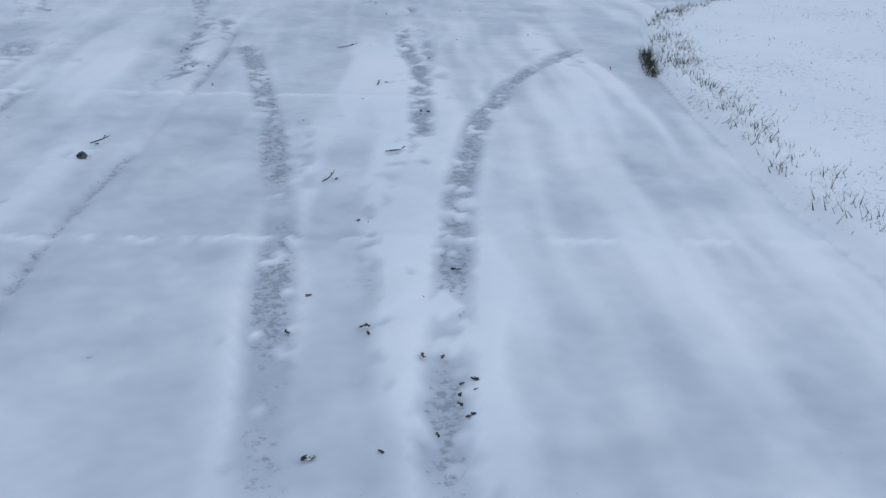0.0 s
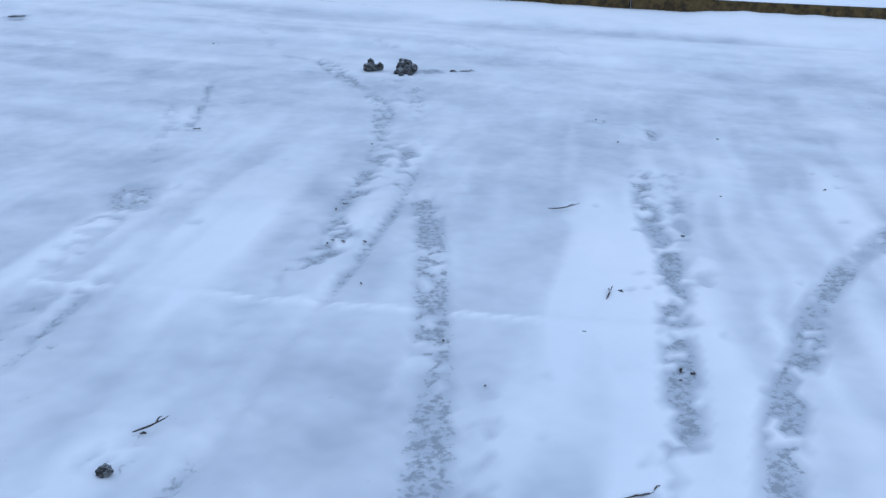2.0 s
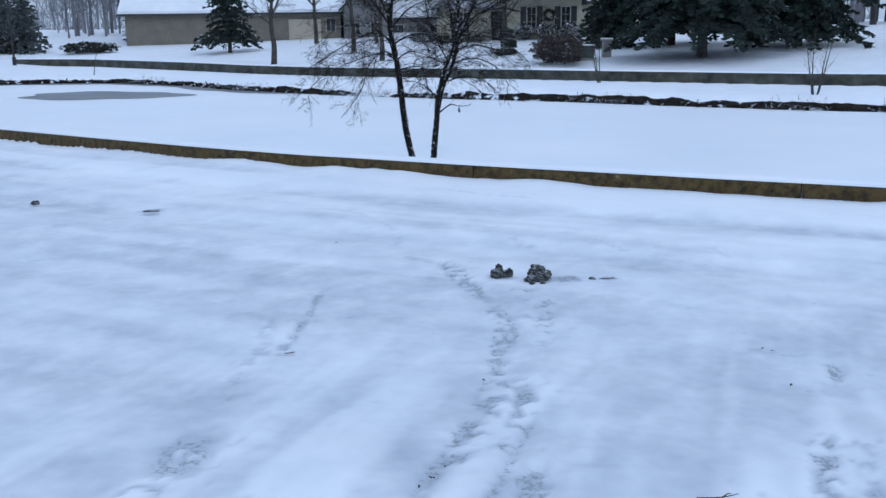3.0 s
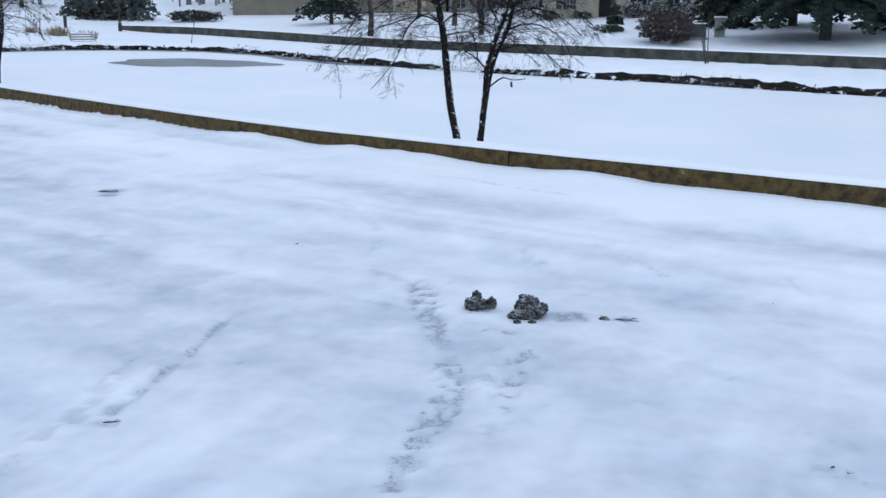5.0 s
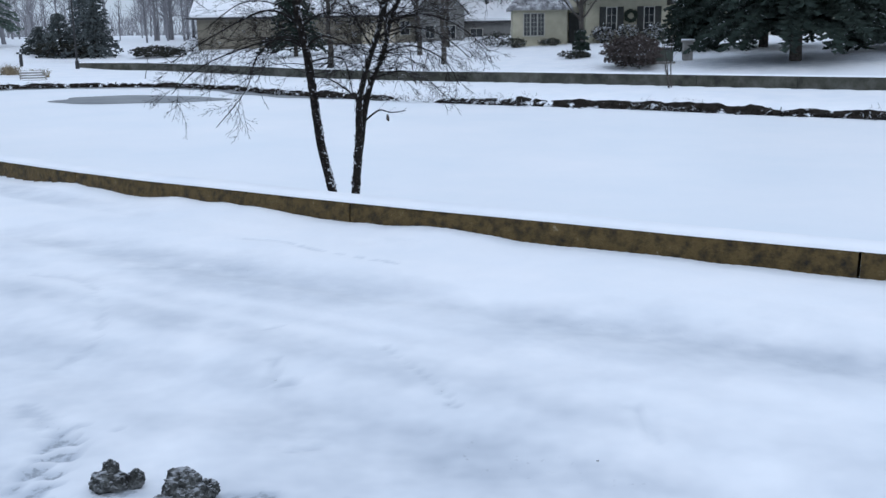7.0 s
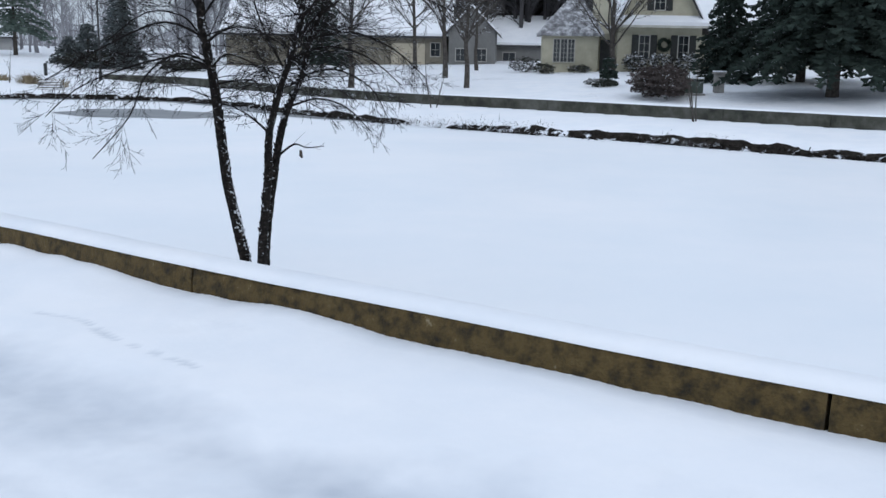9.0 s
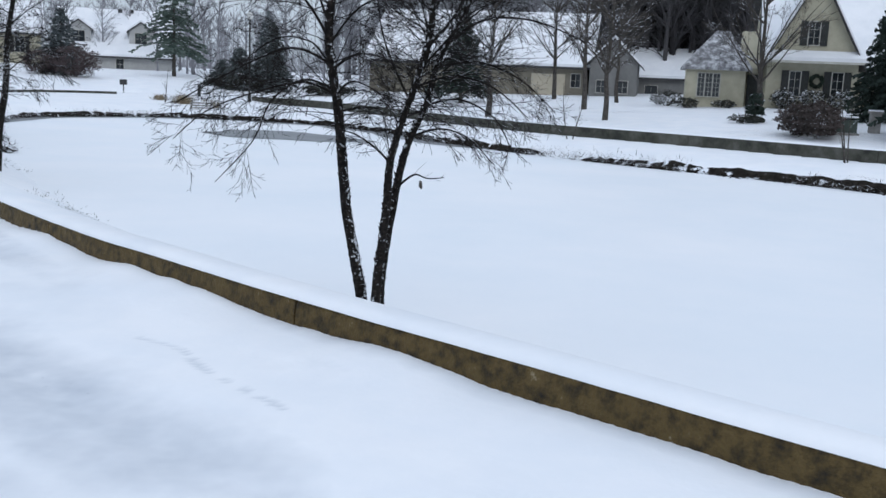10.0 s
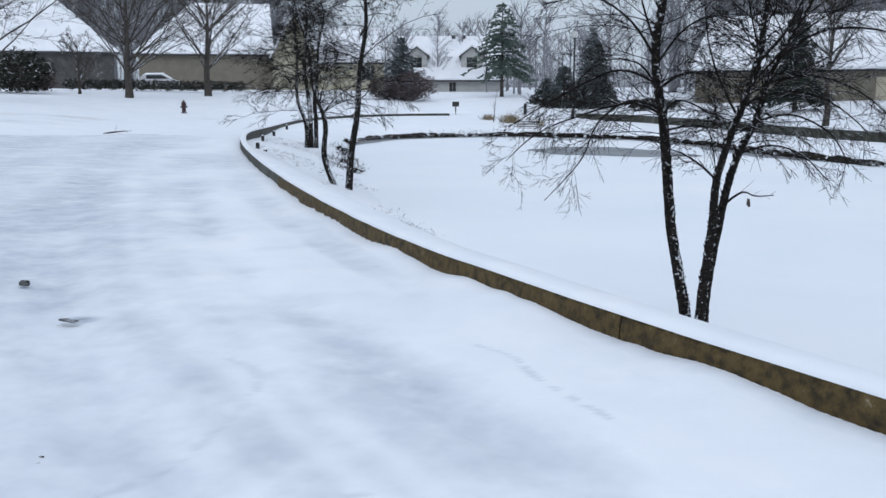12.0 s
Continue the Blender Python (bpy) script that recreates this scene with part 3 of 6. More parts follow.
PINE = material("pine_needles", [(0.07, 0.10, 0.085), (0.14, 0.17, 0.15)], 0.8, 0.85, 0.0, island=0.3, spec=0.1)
LEAF = topped(material("evergreen_leaves", [(0.015, 0.018, 0.014), (0.05, 0.05, 0.04)], 5.0, 0.75, 0.0, island=0.4, spec=0.25), lo=1.0, hi=1.25, patch=4.0, cut=0.42)
SNOWY_LEAF = topped(material("snow_laden_leaves", [(0.015, 0.018, 0.014), (0.05, 0.05, 0.04)], 5.0, 0.75, 0.0, island=0.4, spec=0.25), lo=0.55, hi=0.95, patch=2.0, cut=0.42)
BRUSH = topped(material("bare_brown_twigs", [(0.035, 0.029, 0.027), (0.11, 0.092, 0.085)], 4.0, 0.9, 0.0, island=0.4, spec=0.15), lo=1.15, hi=1.4, patch=5.0, cut=0.42)
RUSSET = material("russet_twigs", [(0.06, 0.048, 0.048), (0.14, 0.112, 0.112)], 2.0, 0.9, 0.0, island=0.3, spec=0.1)
STRAW = topped(material("dry_grass", [(0.16, 0.13, 0.08), (0.29, 0.24, 0.16)], 4.0, 0.9, 0.0, island=0.3, spec=0.1), lo=1.05, hi=1.3, cut=0.42)
BLADE = material("frozen_grass", [(0.025, 0.03, 0.02), (0.10, 0.10, 0.065)], 3.0, 0.9, 0.0, island=0.5, spec=0.2)
SOIL = topped(material("dark_bank_soil", [(0.008, 0.007, 0.006), (0.035, 0.03, 0.025)], 6.0, 0.95, 1.0, 20.0, spec=0.1), lo=1.05, hi=1.2, patch=3.0, cut=0.42)
DEBRIS = topped(material("wet_dead_leaves", [(0.02, 0.017, 0.014), (0.07, 0.055, 0.045)], 20.0, 0.7, 0.4, 60.0, spec=0.3), lo=1.1, hi=1.3, patch=40.0, cut=0.42)
SLUSH = topped(material("dirty_frozen_slush", [(0.008, 0.008, 0.008), (0.06, 0.063, 0.06), (0.22, 0.23, 0.23)], 22.0, 0.75, 1.0, 70.0, spread=(0.34, 0.66), spec=0.3), (0.45, 0.47, 0.50), 0.8, 1.25, 30.0, 0.42)
CREAM = material("cream_siding", [(0.36, 0.34, 0.255), (0.45, 0.425, 0.325)], 1.5, 0.8, 0.1, 30.0, spec=0.2)
TAN = material("tan_siding", [(0.165, 0.15, 0.118), (0.215, 0.197, 0.158)], 1.2, 0.8, 0.1, 30.0, spec=0.2)
GREY_WALL = material("pale_grey_siding", [(0.36, 0.36, 0.35), (0.46, 0.46, 0.45)], 1.2, 0.8, 0.1, 30.0, spec=0.2)
MID_WALL = material("weathered_grey_siding", [(0.15, 0.15, 0.145), (0.22, 0.218, 0.21)], 0.8, 0.85, 0.1, 30.0, spec=0.2)
DARK_WALL = material("dark_grey_siding", [(0.07, 0.07, 0.068), (0.12, 0.118, 0.112)], 0.6, 0.85, 0.1, 30.0, spec=0.2)
TRIM = material("white_trim", [(0.42, 0.41, 0.36), (0.52, 0.51, 0.46)], 3.0, 0.6, 0.0)
SHUTTER = material("black_shutters", [(0.012, 0.014, 0.013), (0.03, 0.032, 0.03)], 5.0, 0.6, 0.0)
PANE = material("window_glass", [(0.015, 0.017, 0.02), (0.035, 0.04, 0.045)], 0.8, 0.08, 0.0)
DOOR = material("garage_door_paint", [(0.40, 0.36, 0.27), (0.48, 0.43, 0.33)], 1.0, 0.6, 0.0)
ROOF_SNOW = material("roof_snow", [(0.76, 0.78, 0.81), (0.86, 0.87, 0.89)], 0.6, 0.6, 0.3, 12.0, spec=0.3)
THIN_SNOW = material("thinly_snowed_shingles", [(0.06, 0.06, 0.062), (0.22, 0.22, 0.23), (0.62, 0.63, 0.65)], 2.2, 0.8, 0.4, 30.0, spread=(0.32, 0.62), spec=0.3)
SHINGLE = material("dark_shingles", [(0.03, 0.03, 0.032), (0.08, 0.08, 0.082)], 4.0, 0.9, 0.4, 30.0)
BLACK = material("black_paint", [(0.01, 0.01, 0.011), (0.025, 0.025, 0.026)], 6.0, 0.5, 0.0)
GREEN = topped(material("green_enamel", [(0.03, 0.045, 0.035), (0.05, 0.07, 0.055)], 3.0, 0.5, 0.0), lo=0.7, hi=0.9, cut=0.42)
RED = topped(material("dull_red_paint", [(0.018, 0.005, 0.006), (0.04, 0.011, 0.011)], 8.0, 0.6, 0.0), lo=0.9, hi=1.1, cut=0.42)
STONE = topped(material("grey_stone", [(0.18, 0.17, 0.16), (0.32, 0.31, 0.29)], 3.0, 0.9, 0.6, 20.0), lo=0.8, hi=1.0, cut=0.42)
WREATH = material("wreath_green", [(0.01, 0.02, 0.012), (0.03, 0.045, 0.03)], 12.0, 0.8, 0.5, 40.0, island=0.3)
PAINT = material("white_car_paint", [(0.55, 0.56, 0.58), (0.62, 0.63, 0.65)], 2.0, 0.3, 0.0)
GLOW = material("lamp_glass", [(0.5, 0.5, 0.48), (0.6, 0.6, 0.58)], 4.0, 0.3, 0.0)

rng = random.Random(11)


# ---- trees ----
def bend(p, d, length, steps, droop, wild, r):
    """The points of a limb that leaves p towards d and sags or climbs."""
    pts, d, p = [Vector(p)], Vector(d).normalized(), Vector(p)
    for _ in range(steps):
        d = (d + Vector((r.uniform(-wild, wild), r.uniform(-wild, wild), r.uniform(-wild, wild) + droop))).normalized()
        p = p + d * (length / steps)
        pts.append(p.copy())
    return pts


def side_way(d, r, lo, hi):
    """A direction that leans away from d by between lo and hi degrees."""
    d = Vector(d).normalized()
    a = d.orthogonal().normalized()
    a.rotate(Matrix.Rotation(r.uniform(0, 2 * math.pi), 3, d))
    t = radians(r.uniform(lo, hi))
    return d * math.cos(t) + a * math.sin(t)


def twigs(shape, pts, radius, depth, r, droop, count, spread=(35, 65), ratio=0.5, sides=4, wild=0.16, thin=0.0035, most=9.0):
    """Side shoots along a limb, and theirs in turn."""
    whole = sum((b - a).length for a, b in zip(pts, pts[1:]))
    for _ in range(count):
        t = r.uniform(0.18, 0.98) * (len(pts) - 1)
        i = min(int(t), len(pts) - 2)
        p = pts[i].lerp(pts[i + 1], t - i)
        d = pts[i + 1] - pts[i]
        length = whole * ratio * r.uniform(0.45, 1.1) * (1.15 - 0.6 * t / (len(pts) - 1))
        length = min(length, most * r.uniform(0.7, 1.1))
        if length < 0.05:
            continue
        way = side_way(d, r, *spread)
        limb = bend(p, way, length, 4 if depth else 3, droop, wild, r)
        r0 = max(thin, radius * 0.45 * (1 - 0.6 * t / (len(pts) - 1)))
        shape.tube(limb, [r0 + (thin * 0.7 - r0) * k / (len(limb) - 1) for k in range(len(limb))], sides if r0 > 0.008 else 3)
        if depth:
            twigs(shape, limb, r0, depth - 1, r, droop, max(2, int(count * 0.62)), spread, ratio, sides, wild, thin, most * 0.55)


def stem(shape, pts, radii, sides=10, ragged=0.0, r=None):
    """A trunk through the given points, with peeling bark plates if ragged."""
    line = [Vector(p) for p in pts]
    fine, rad = [], []
    for i in range(len(line) - 1):
        a, b, c, d = line[max(i - 1, 0)], line[i], line[i + 1], line[min(i + 2, len(line) - 1)]
        for k in range(4):
            t = k / 4
            fine.append(0.5 * (2 * b + (c - a) * t + (2 * a - 5 * b + 4 * c - d) * t * t + (3 * b - a - 3 * c + d) * t**3))
            rad.append(radii[i] * (1 - t) + radii[i + 1] * t)
    fine.append(line[-1])
    rad.append(radii[-1])
    start = len(shape.v)
    shape.tube(fine, rad, sides)
    if ragged:
        for k in range(start, len(shape.v)):
            x, y, z = shape.v[k]
            n = noise.noise(Vector((x * 18, y * 18, z * 7)))
            c = fine[min(len(fine) - 1, (k - start) // sides)]
            shape.v[k] = (x + (x - c.x) * ragged * n, y + (y - c.y) * ragged * n, z)
        for _ in range(int(90 * sum((b - a).length for a, b in zip(fine, fine[1:])))):
            i = r.randrange(len(fine) - 1)
            t = r.random()
            c, q = fine[i].lerp(fine[i + 1], t), rad[i] * (1 - t) + rad[i + 1] * t
            a = r.uniform(0, 2 * math.pi)
            o = Vector((math.cos(a), math.sin(a), 0))
            s = Vector((-math.sin(a), math.cos(a), 0)) * r.uniform(0.006, 0.018)
            p = c + o * q * 0.93
            curl = o * r.uniform(0.004, 0.014) + Vector((0, 0, r.uniform(-0.02, 0.02)))
            e = Vector((0, 0, r.uniform(0.008, 0.022)))
            shape.add([p - s - e, p + s - e, p + s + e + curl, p - s + e + curl, p - s * 0.6 - e * 0.4 - o * 0.012, p + s * 0.6 + e * 0.5 - o * 0.012], [(0, 1, 2, 3), (0, 4, 5, 2)])
    return fine, rad


def birch_by_kerb():
    back = lambda pts, k: [(1.87 + k * (x - 1.87), 3.1 + k * (y - 3.1), 1.39 + k * (z - 1.39)) for x, y, z in pts]
    r = random.Random(3)
    tree = thing("birch_tree", pose(0, 0, 0), "bare multi-stemmed birch with dark peeling bark behind the kerb", "tree")
    left, right, mid = Shape(), Shape(), Shape()
    l_pts, l_rad = stem(left, back([(-0.30, 10.2, -0.75), (-0.36, 10.2, -0.31), (-0.42, 10.2, -0.02), (-0.51, 10.2, 0.43), (-0.56, 10.2, 0.87), (-0.60, 10.2, 1.23), (-0.65, 10.2, 1.49), (-0.69, 10.2, 1.79), (-0.66, 10.2, 2.1), (-0.58, 10.25, 2.7), (-0.6, 10.3, 3.5), (-0.55, 10.3, 4.6)], 1.066),
                        [0.0585, 0.0499, 0.0468, 0.0437, 0.0421, 0.0406, 0.0390, 0.0359, 0.0328, 0.0273, 0.0195, 0.0062], 12, 0.22, r)
    r_pts, r_rad = stem(right, back([(-0.27, 10.3, -0.75), (-0.27, 10.3, -0.36), (-0.24, 10.3, 0.03), (-0.20, 10.3, 0.44), (-0.18, 10.3, 0.8), (-0.09, 10.3, 1.15), (0.02, 10.3, 1.46), (0.10, 10.3, 1.75), (0.12, 10.35, 2.1), (0.2, 10.4, 2.8), (0.22, 10.4, 3.8)], 1.02),
                        [0.0468, 0.0390, 0.0367, 0.0343, 0.0296, 0.0281, 0.0265, 0.0234, 0.0203, 0.0140, 0.0047], 12, 0.22, r)
    m_pts, m_rad = stem(mid, back([(-0.26, 10.38, -0.75), (-0.26, 10.4, -0.3), (-0.24, 10.45, 0.05), (-0.20, 10.48, 0.4), (-0.15, 10.5, 0.72), (-0.07, 10.5, 1.0), (0.05, 10.5, 1.26), (0.12, 10.5, 1.56), (0.25, 10.5, 1.85), (0.45, 10.55, 2.3), (0.6, 10.6, 3.2)], 1.02),
                        [0.0429, 0.0351, 0.0335, 0.0320, 0.0312, 0.0281, 0.0257, 0.0218, 0.0187, 0.0133, 0.0047], 12, 0.22, r)
    part("trunk", left, BARK, tree)
    part("trunk", right, BARK, tree)
    part("trunk", mid, BARK, tree)
    limbs = [
        [(-0.61, 10.2, 1.30), (-0.82, 10.05, 1.40), (-1.2, 9.9, 1.30), (-1.55, 9.8, 1.14), (-1.78, 9.72, 0.92)],
        [(-0.65, 10.2, 1.36), (-0.8, 9.95, 1.42), (-0.98, 9.75, 1.25), (-1.08, 9.65, 0.95), (-1.34, 9.55, 0.63)],
        [(-0.66, 10.2, 1.55), (-0.9, 10.0, 1.66), (-1.25, 9.9, 1.52), (-1.78, 9.75, 1.2)],
        [(-0.66, 10.2, 1.50), (-0.9, 10.4, 1.72), (-1.3, 10.6, 1.75), (-1.7, 10.7, 1.5)],
        [(-0.69, 10.2, 1.75), (-0.9, 10.2, 2.05), (-1.2, 10.1, 2.25), (-1.6, 10.0, 2.2)],
        [(-0.69, 10.2, 1.85), (-0.85, 10.3, 2.2), (-1.0, 10.4, 2.6), (-1.3, 10.4, 2.9)],
        [(-0.68, 10.2, 1.7), (-0.45, 10.1, 1.95), (-0.2, 10.0, 2.05), (0.1, 9.9, 2.0)],
        [(-0.66, 10.2, 1.5), (-0.45, 10.1, 1.62), (-0.2, 9.95, 1.62), (0.05, 9.9, 1.5)],
        [(-0.59, 10.2, 1.18), (-0.40, 10.25, 1.22), (-0.26, 10.3, 1.18), (-0.19, 10.3, 0.85)],
        [(-0.62, 10.2, 1.3), (-0.45, 10.05, 1.42), (-0.25, 9.95, 1.38), (0.0, 9.85, 1.25)],
        [(0.0, 10.3, 1.40), (0.3, 10.35, 1.50), (0.62, 10.4, 1.42), (0.9, 10.4, 1.20)],
        [(0.05, 10.3, 1.55), (0.3, 10.2, 1.8), (0.55, 10.1, 2.0), (0.8, 10.0, 2.1)],
        [(0.10, 10.3, 1.72), (0.28, 10.35, 1.95), (0.42, 10.4, 2.25), (0.7, 10.4, 2.6)],
        [(-0.07, 10.5, 1.0), (0.2, 10.4, 1.08), (0.46, 10.3, 1.02), (0.66, 10.25, 0.84)],
        [(0.05, 10.5, 1.26), (0.35, 10.4, 1.32), (0.65, 10.35, 1.18), (0.80, 10.3, 0.94)],
        [(0.12, 10.5, 1.56), (0.45, 10.5, 1.62), (0.8, 10.5, 1.5), (1.1, 10.5, 1.25)],
        [(-0.19, 10.3, 0.80), (-0.30, 10.22, 0.92), (-0.45, 10.15, 1.02), (-0.62, 10.1, 1.05)],
        [(-0.14, 10.45, 0.60), (0.0, 10.4, 0.70), (0.12, 10.35, 0.68), (0.27, 10.3, 0.70)],
        [(-0.04, 10.3, 1.3), (-0.2, 10.3, 1.6), (-0.3, 10.3, 1.9), (-0.35, 10.3, 2.3)],
        [(0.02, 10.3, 1.46), (0.05, 10.45, 1.8), (-0.05, 10.5, 2.2), (-0.1, 10.5, 2.7)],
        [(0.2, 10.5, 1.75), (0.5, 10.5, 1.95), (0.9, 10.5, 1.95), (1.3, 10.5, 1.8)],
        [(0.2, 10.4, 2.6), (0.6, 10.3, 2.9), (1.0, 10.3, 2.9)], [(-0.6, 10.3, 2.9), (-0.2, 10.3, 3.2), (0.2, 10.2, 3.3)], [(-0.6, 10.3, 2.8), (-1.0, 10.3, 3.2), (-1.5, 10.2, 3.2)],
    ]
    for k, line in enumerate(limbs):
        s = Shape()
        fine, _ = stem(s, back(line, 1.066 if k < 10 or k > 21 else 1.02), [(0.0125 if k in (2, 4, 7, 12, 20) else 0.0095) * (1 - 0.8 * i / (len(line) - 1)) + 0.0018 for i in range(len(line))], 5)
        if k == 17:
            twigs(s, fine, 0.004, 0, r, -0.01, 4, (20, 45), 0.4, 3, 0.1, 0.0016, 0.2)
        else:
            twigs(s, fine, 0.0075, 2, r, -0.035, 16, (20, 55), 0.52, 4, 0.17, 0.0017, 0.85 if k < 10 else 0.34 if k in (13, 14, 15) else 0.62)
        part("branch", s, TWIG, tree)
    s = Shape()
    for pts, rad in ((l_pts, l_rad), (r_pts, r_rad), (m_pts, m_rad)):
        high = [p for p in pts if p.z > 1.0]
        for _ in range(64):
            p = r.choice(high)
            d = Vector((r.uniform(-1, 1), r.uniform(-1, 1), r.uniform(-0.1, 0.75)))
            limb = bend(p, d, r.uniform(0.35, 1.15), 6, -0.055, 0.12, r)
            s.tube(limb, [0.006, 0.0052, 0.0045, 0.0037, 0.003, 0.0024, 0.0017], 4)
            twigs(s, limb, 0.005, 1, r, -0.05, 9, (20, 52), 0.5, 3, 0.14, 0.0018)
    part("twig_growth", s, TWIG, tree)
    s = Shape()
    s.add([(0.055, 10.345, 0.66), (0.075, 10.35, 0.655), (0.085, 10.34, 0.60), (0.07, 10.36, 0.585), (0.05, 10.35, 0.61), (0.065, 10.33, 0.63)], [(0, 1, 5), (1, 2, 5), (2, 3, 5), (3, 4, 5), (4, 0, 5), (0, 4, 3, 2, 1)])
    part("dead_leaf", s, DEBRIS, tree, "one dark withered leaf")


birch_by_kerb()


def birch_clump(x, y, stems, label, seed, group="birches round the pond"):
    r = random.Random(seed)
    z = land_at(x, y) - 0.12
    tree = thing("birch_tree", pose(x, y, z), label, "tree", group)
    for dx, dy, lean_x, lean_y, h, rad in stems:
        s = Shape()
        pts = [(dx, dy, 0)]
        for k in range(1, 8):
            t = k / 7
            pts.append((dx + lean_x * t * (1 - 0.35 * t) + r.uniform(-0.11, 0.11), dy + lean_y * t + r.uniform(-0.11, 0.11), h * t))
        fine, rr = stem(s, pts, [rad * (1 - 0.9 * k / 7) for k in range(8)], 8, 0.18, r)
        part("trunk", s, BARK, tree)
        s = Shape()
        for k in range(70):
            i = r.randrange(int(len(fine) * 0.34), len(fine))
            d = Vector((r.uniform(-1, 1), r.uniform(-1, 1), r.uniform(-0.15, 0.7)))
            limb = bend(fine[i], d, r.uniform(0.8, 2.6) * (1.3 - i / len(fine)), 5, -0.10, 0.14, r)
            s.tube(limb, [0.014, 0.011, 0.009, 0.007, 0.005, 0.003], 4)
            twigs(s, limb, 0.010, 1, r, -0.04, 10, (22, 52), 0.5, 3, 0.13, 0.0042)
        part("branchwork", s, TWIG, tree)
    return tree


birch_clump(-11.1, 19.6, [(0.06, 0, 0.75, 0.3, 6.4, 0.085), (-0.16, -0.1, -1.35, -0.5, 5.6, 0.07)], "bare birch with two leaning stems on the snowy pond bank", 21)
birch_clump(-19.9, 29.0, [(0, 0, -0.25, 0, 6.5, 0.09), (0.14, 0.1, 0.35, 0.2, 6.4, 0.085), (-0.13, -0.1, -0.85, 0, 6.0, 0.08)], "bare birch clump with several stems on the far bank", 22)


def bare_tree(x, y, h, spread, trunk, label, seed, mat=None, group="street trees", detail=2, fork=0.28, z=None):
    """A round-headed street tree with no leaves."""
    r = random.Random(seed)
    mat = mat or OAK
    z = land_at(x, y) - 0.1 if z is None else z
    tree = thing("bare_tree", pose(x, y, z, 0, 0, r.uniform(0, 360)), label, "tree", group)
    s = Shape()
    pts = [(0, 0, 0), (0.01 * h * r.uniform(-1, 1), 0.01 * h, h * fork * 0.5), (0.015 * h * r.uniform(-1, 1), 0, h * fork), (0.02 * h * r.uniform(-1, 1), 0, h * 0.6), (0, 0, h * 0.97)]
    fine, rr = stem(s, pts, [trunk * 1.25, trunk, trunk * 0.85, trunk * 0.4, trunk * 0.06], 8)
    part("trunk", s, mat, tree)
    crown = Shape()
    low = [i for i, p in enumerate(fine) if p.z > h * fork * 0.95]
    for k in range(34 if detail > 2 else 24):
        i = r.choice(low[: int(len(low) * 0.8)])
        a = 2 * math.pi * (k * 0.382 + r.uniform(-0.05, 0.05))
        up = r.uniform(0.55, 1.25)
        reach = spread * r.uniform(0.8, 1.15) * (1.15 - 0.6 * (fine[i].z / h))
        limb = bend(fine[i], (math.cos(a), math.sin(a), up), reach * 1.25, 6, 0.03, 0.10, r)
        r0 = trunk * (0.26 if detail > 2 else 0.34)
        crown.tube(limb, [r0 * (1 - 0.85 * q / 6) + 0.004 for q in range(7)], 5)
        twigs(crown, limb, r0 * 0.7, min(detail, 2), r, 0.02, 9, (22, 50), 0.48, 3, 0.12, 0.013 if detail > 2 else 0.008)
    part("crown", crown, mat, tree)
    return tree


bare_tree(-57.8, 53.0, 11.0, 6.0, 0.28, "bare street tree with snow along its limbs on the lawn", 31, fork=0.17, detail=3)
bare_tree(-58.2, 61.7, 11.0, 6.0, 0.29, "bare street tree with snow along its limbs on the lawn", 32, fork=0.20, detail=3)
bare_tree(-0.7, 50.2, 8.0, 2.3, 0.13, "slim bare lawn tree with a low fork", 33, detail=1)
bare_tree(-2.4, 58.5, 9.0, 2.4, 0.14, "slim bare lawn tree before the tan garage", 34, detail=1)
bare_tree(-5.4, 70.0, 10.0, 2.8, 0.14, "slim bare lawn tree before the tan garage", 35, detail=1)
bare_tree(-0.9, 66.0, 8.0, 2.4, 0.12, "slim bare lawn tree before the tan garage", 36, detail=1)
bare_tree(7.1, 58.2, 9.5, 3.6, 0.17, "bare many-limbed tree beside the cream house", 37, fork=0.16)
bare_tree(-6.7, 51.4, 8.0, 2.6, 0.14, "bare lawn tree behind the far kerb", 38, detail=1)
bare_tree(-52.6, 36.8, 9.0, 6.5, 0.30, "bare spreading tree with snowed limbs beside the road", 39, fork=0.15, detail=3)
bare_tree(-65.0, 54.0, 4.6, 2.4, 0.13, "small bare ornamental tree before the grey wall", 42, fork=0.12)
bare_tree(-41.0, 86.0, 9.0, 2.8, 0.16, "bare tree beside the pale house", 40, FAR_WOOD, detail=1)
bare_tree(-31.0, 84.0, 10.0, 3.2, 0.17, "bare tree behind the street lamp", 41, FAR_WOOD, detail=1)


def sapling(x, y, h, label, seed, stems=3):
    r = random.Random(seed)
    ob = thing("sapling", pose(x, y, land_at(x, y) - 0.05), label, "sapling", "saplings on the bank")
    s = Shape()
    for k in range(stems):
        a = r.uniform(0, 6.28)
        pts = bend((0.1 * math.cos(a), 0.1 * math.sin(a), 0), (0.22 * math.cos(a), 0.22 * math.sin(a), 1), h * r.uniform(0.8, 1), 6, 0.05, 0.05, r)
        s.tube(pts, [0.028, 0.024, 0.02, 0.016, 0.012, 0.008, 0.004], 5)
        twigs(s, pts, 0.012, 0, r, 0.06, 7, (20, 45), 0.32, 3, 0.08, 0.006)
    part("stem", s, OAK, ob)
    return ob


sapling(7.6, 33.9, 2.1, "thin leafless sapling on the snowy bank", 51)
sapling(-1.35, 39.2, 2.3, "thin leafless sapling on the snowy bank", 52, 2)
sapling(13.2, 27.6, 2.3, "thin leafless sapling on the snowy bank", 53, 4)
sapling(-25.9, 53.2, 2.4, "small young tree on the far bank", 54, 1)
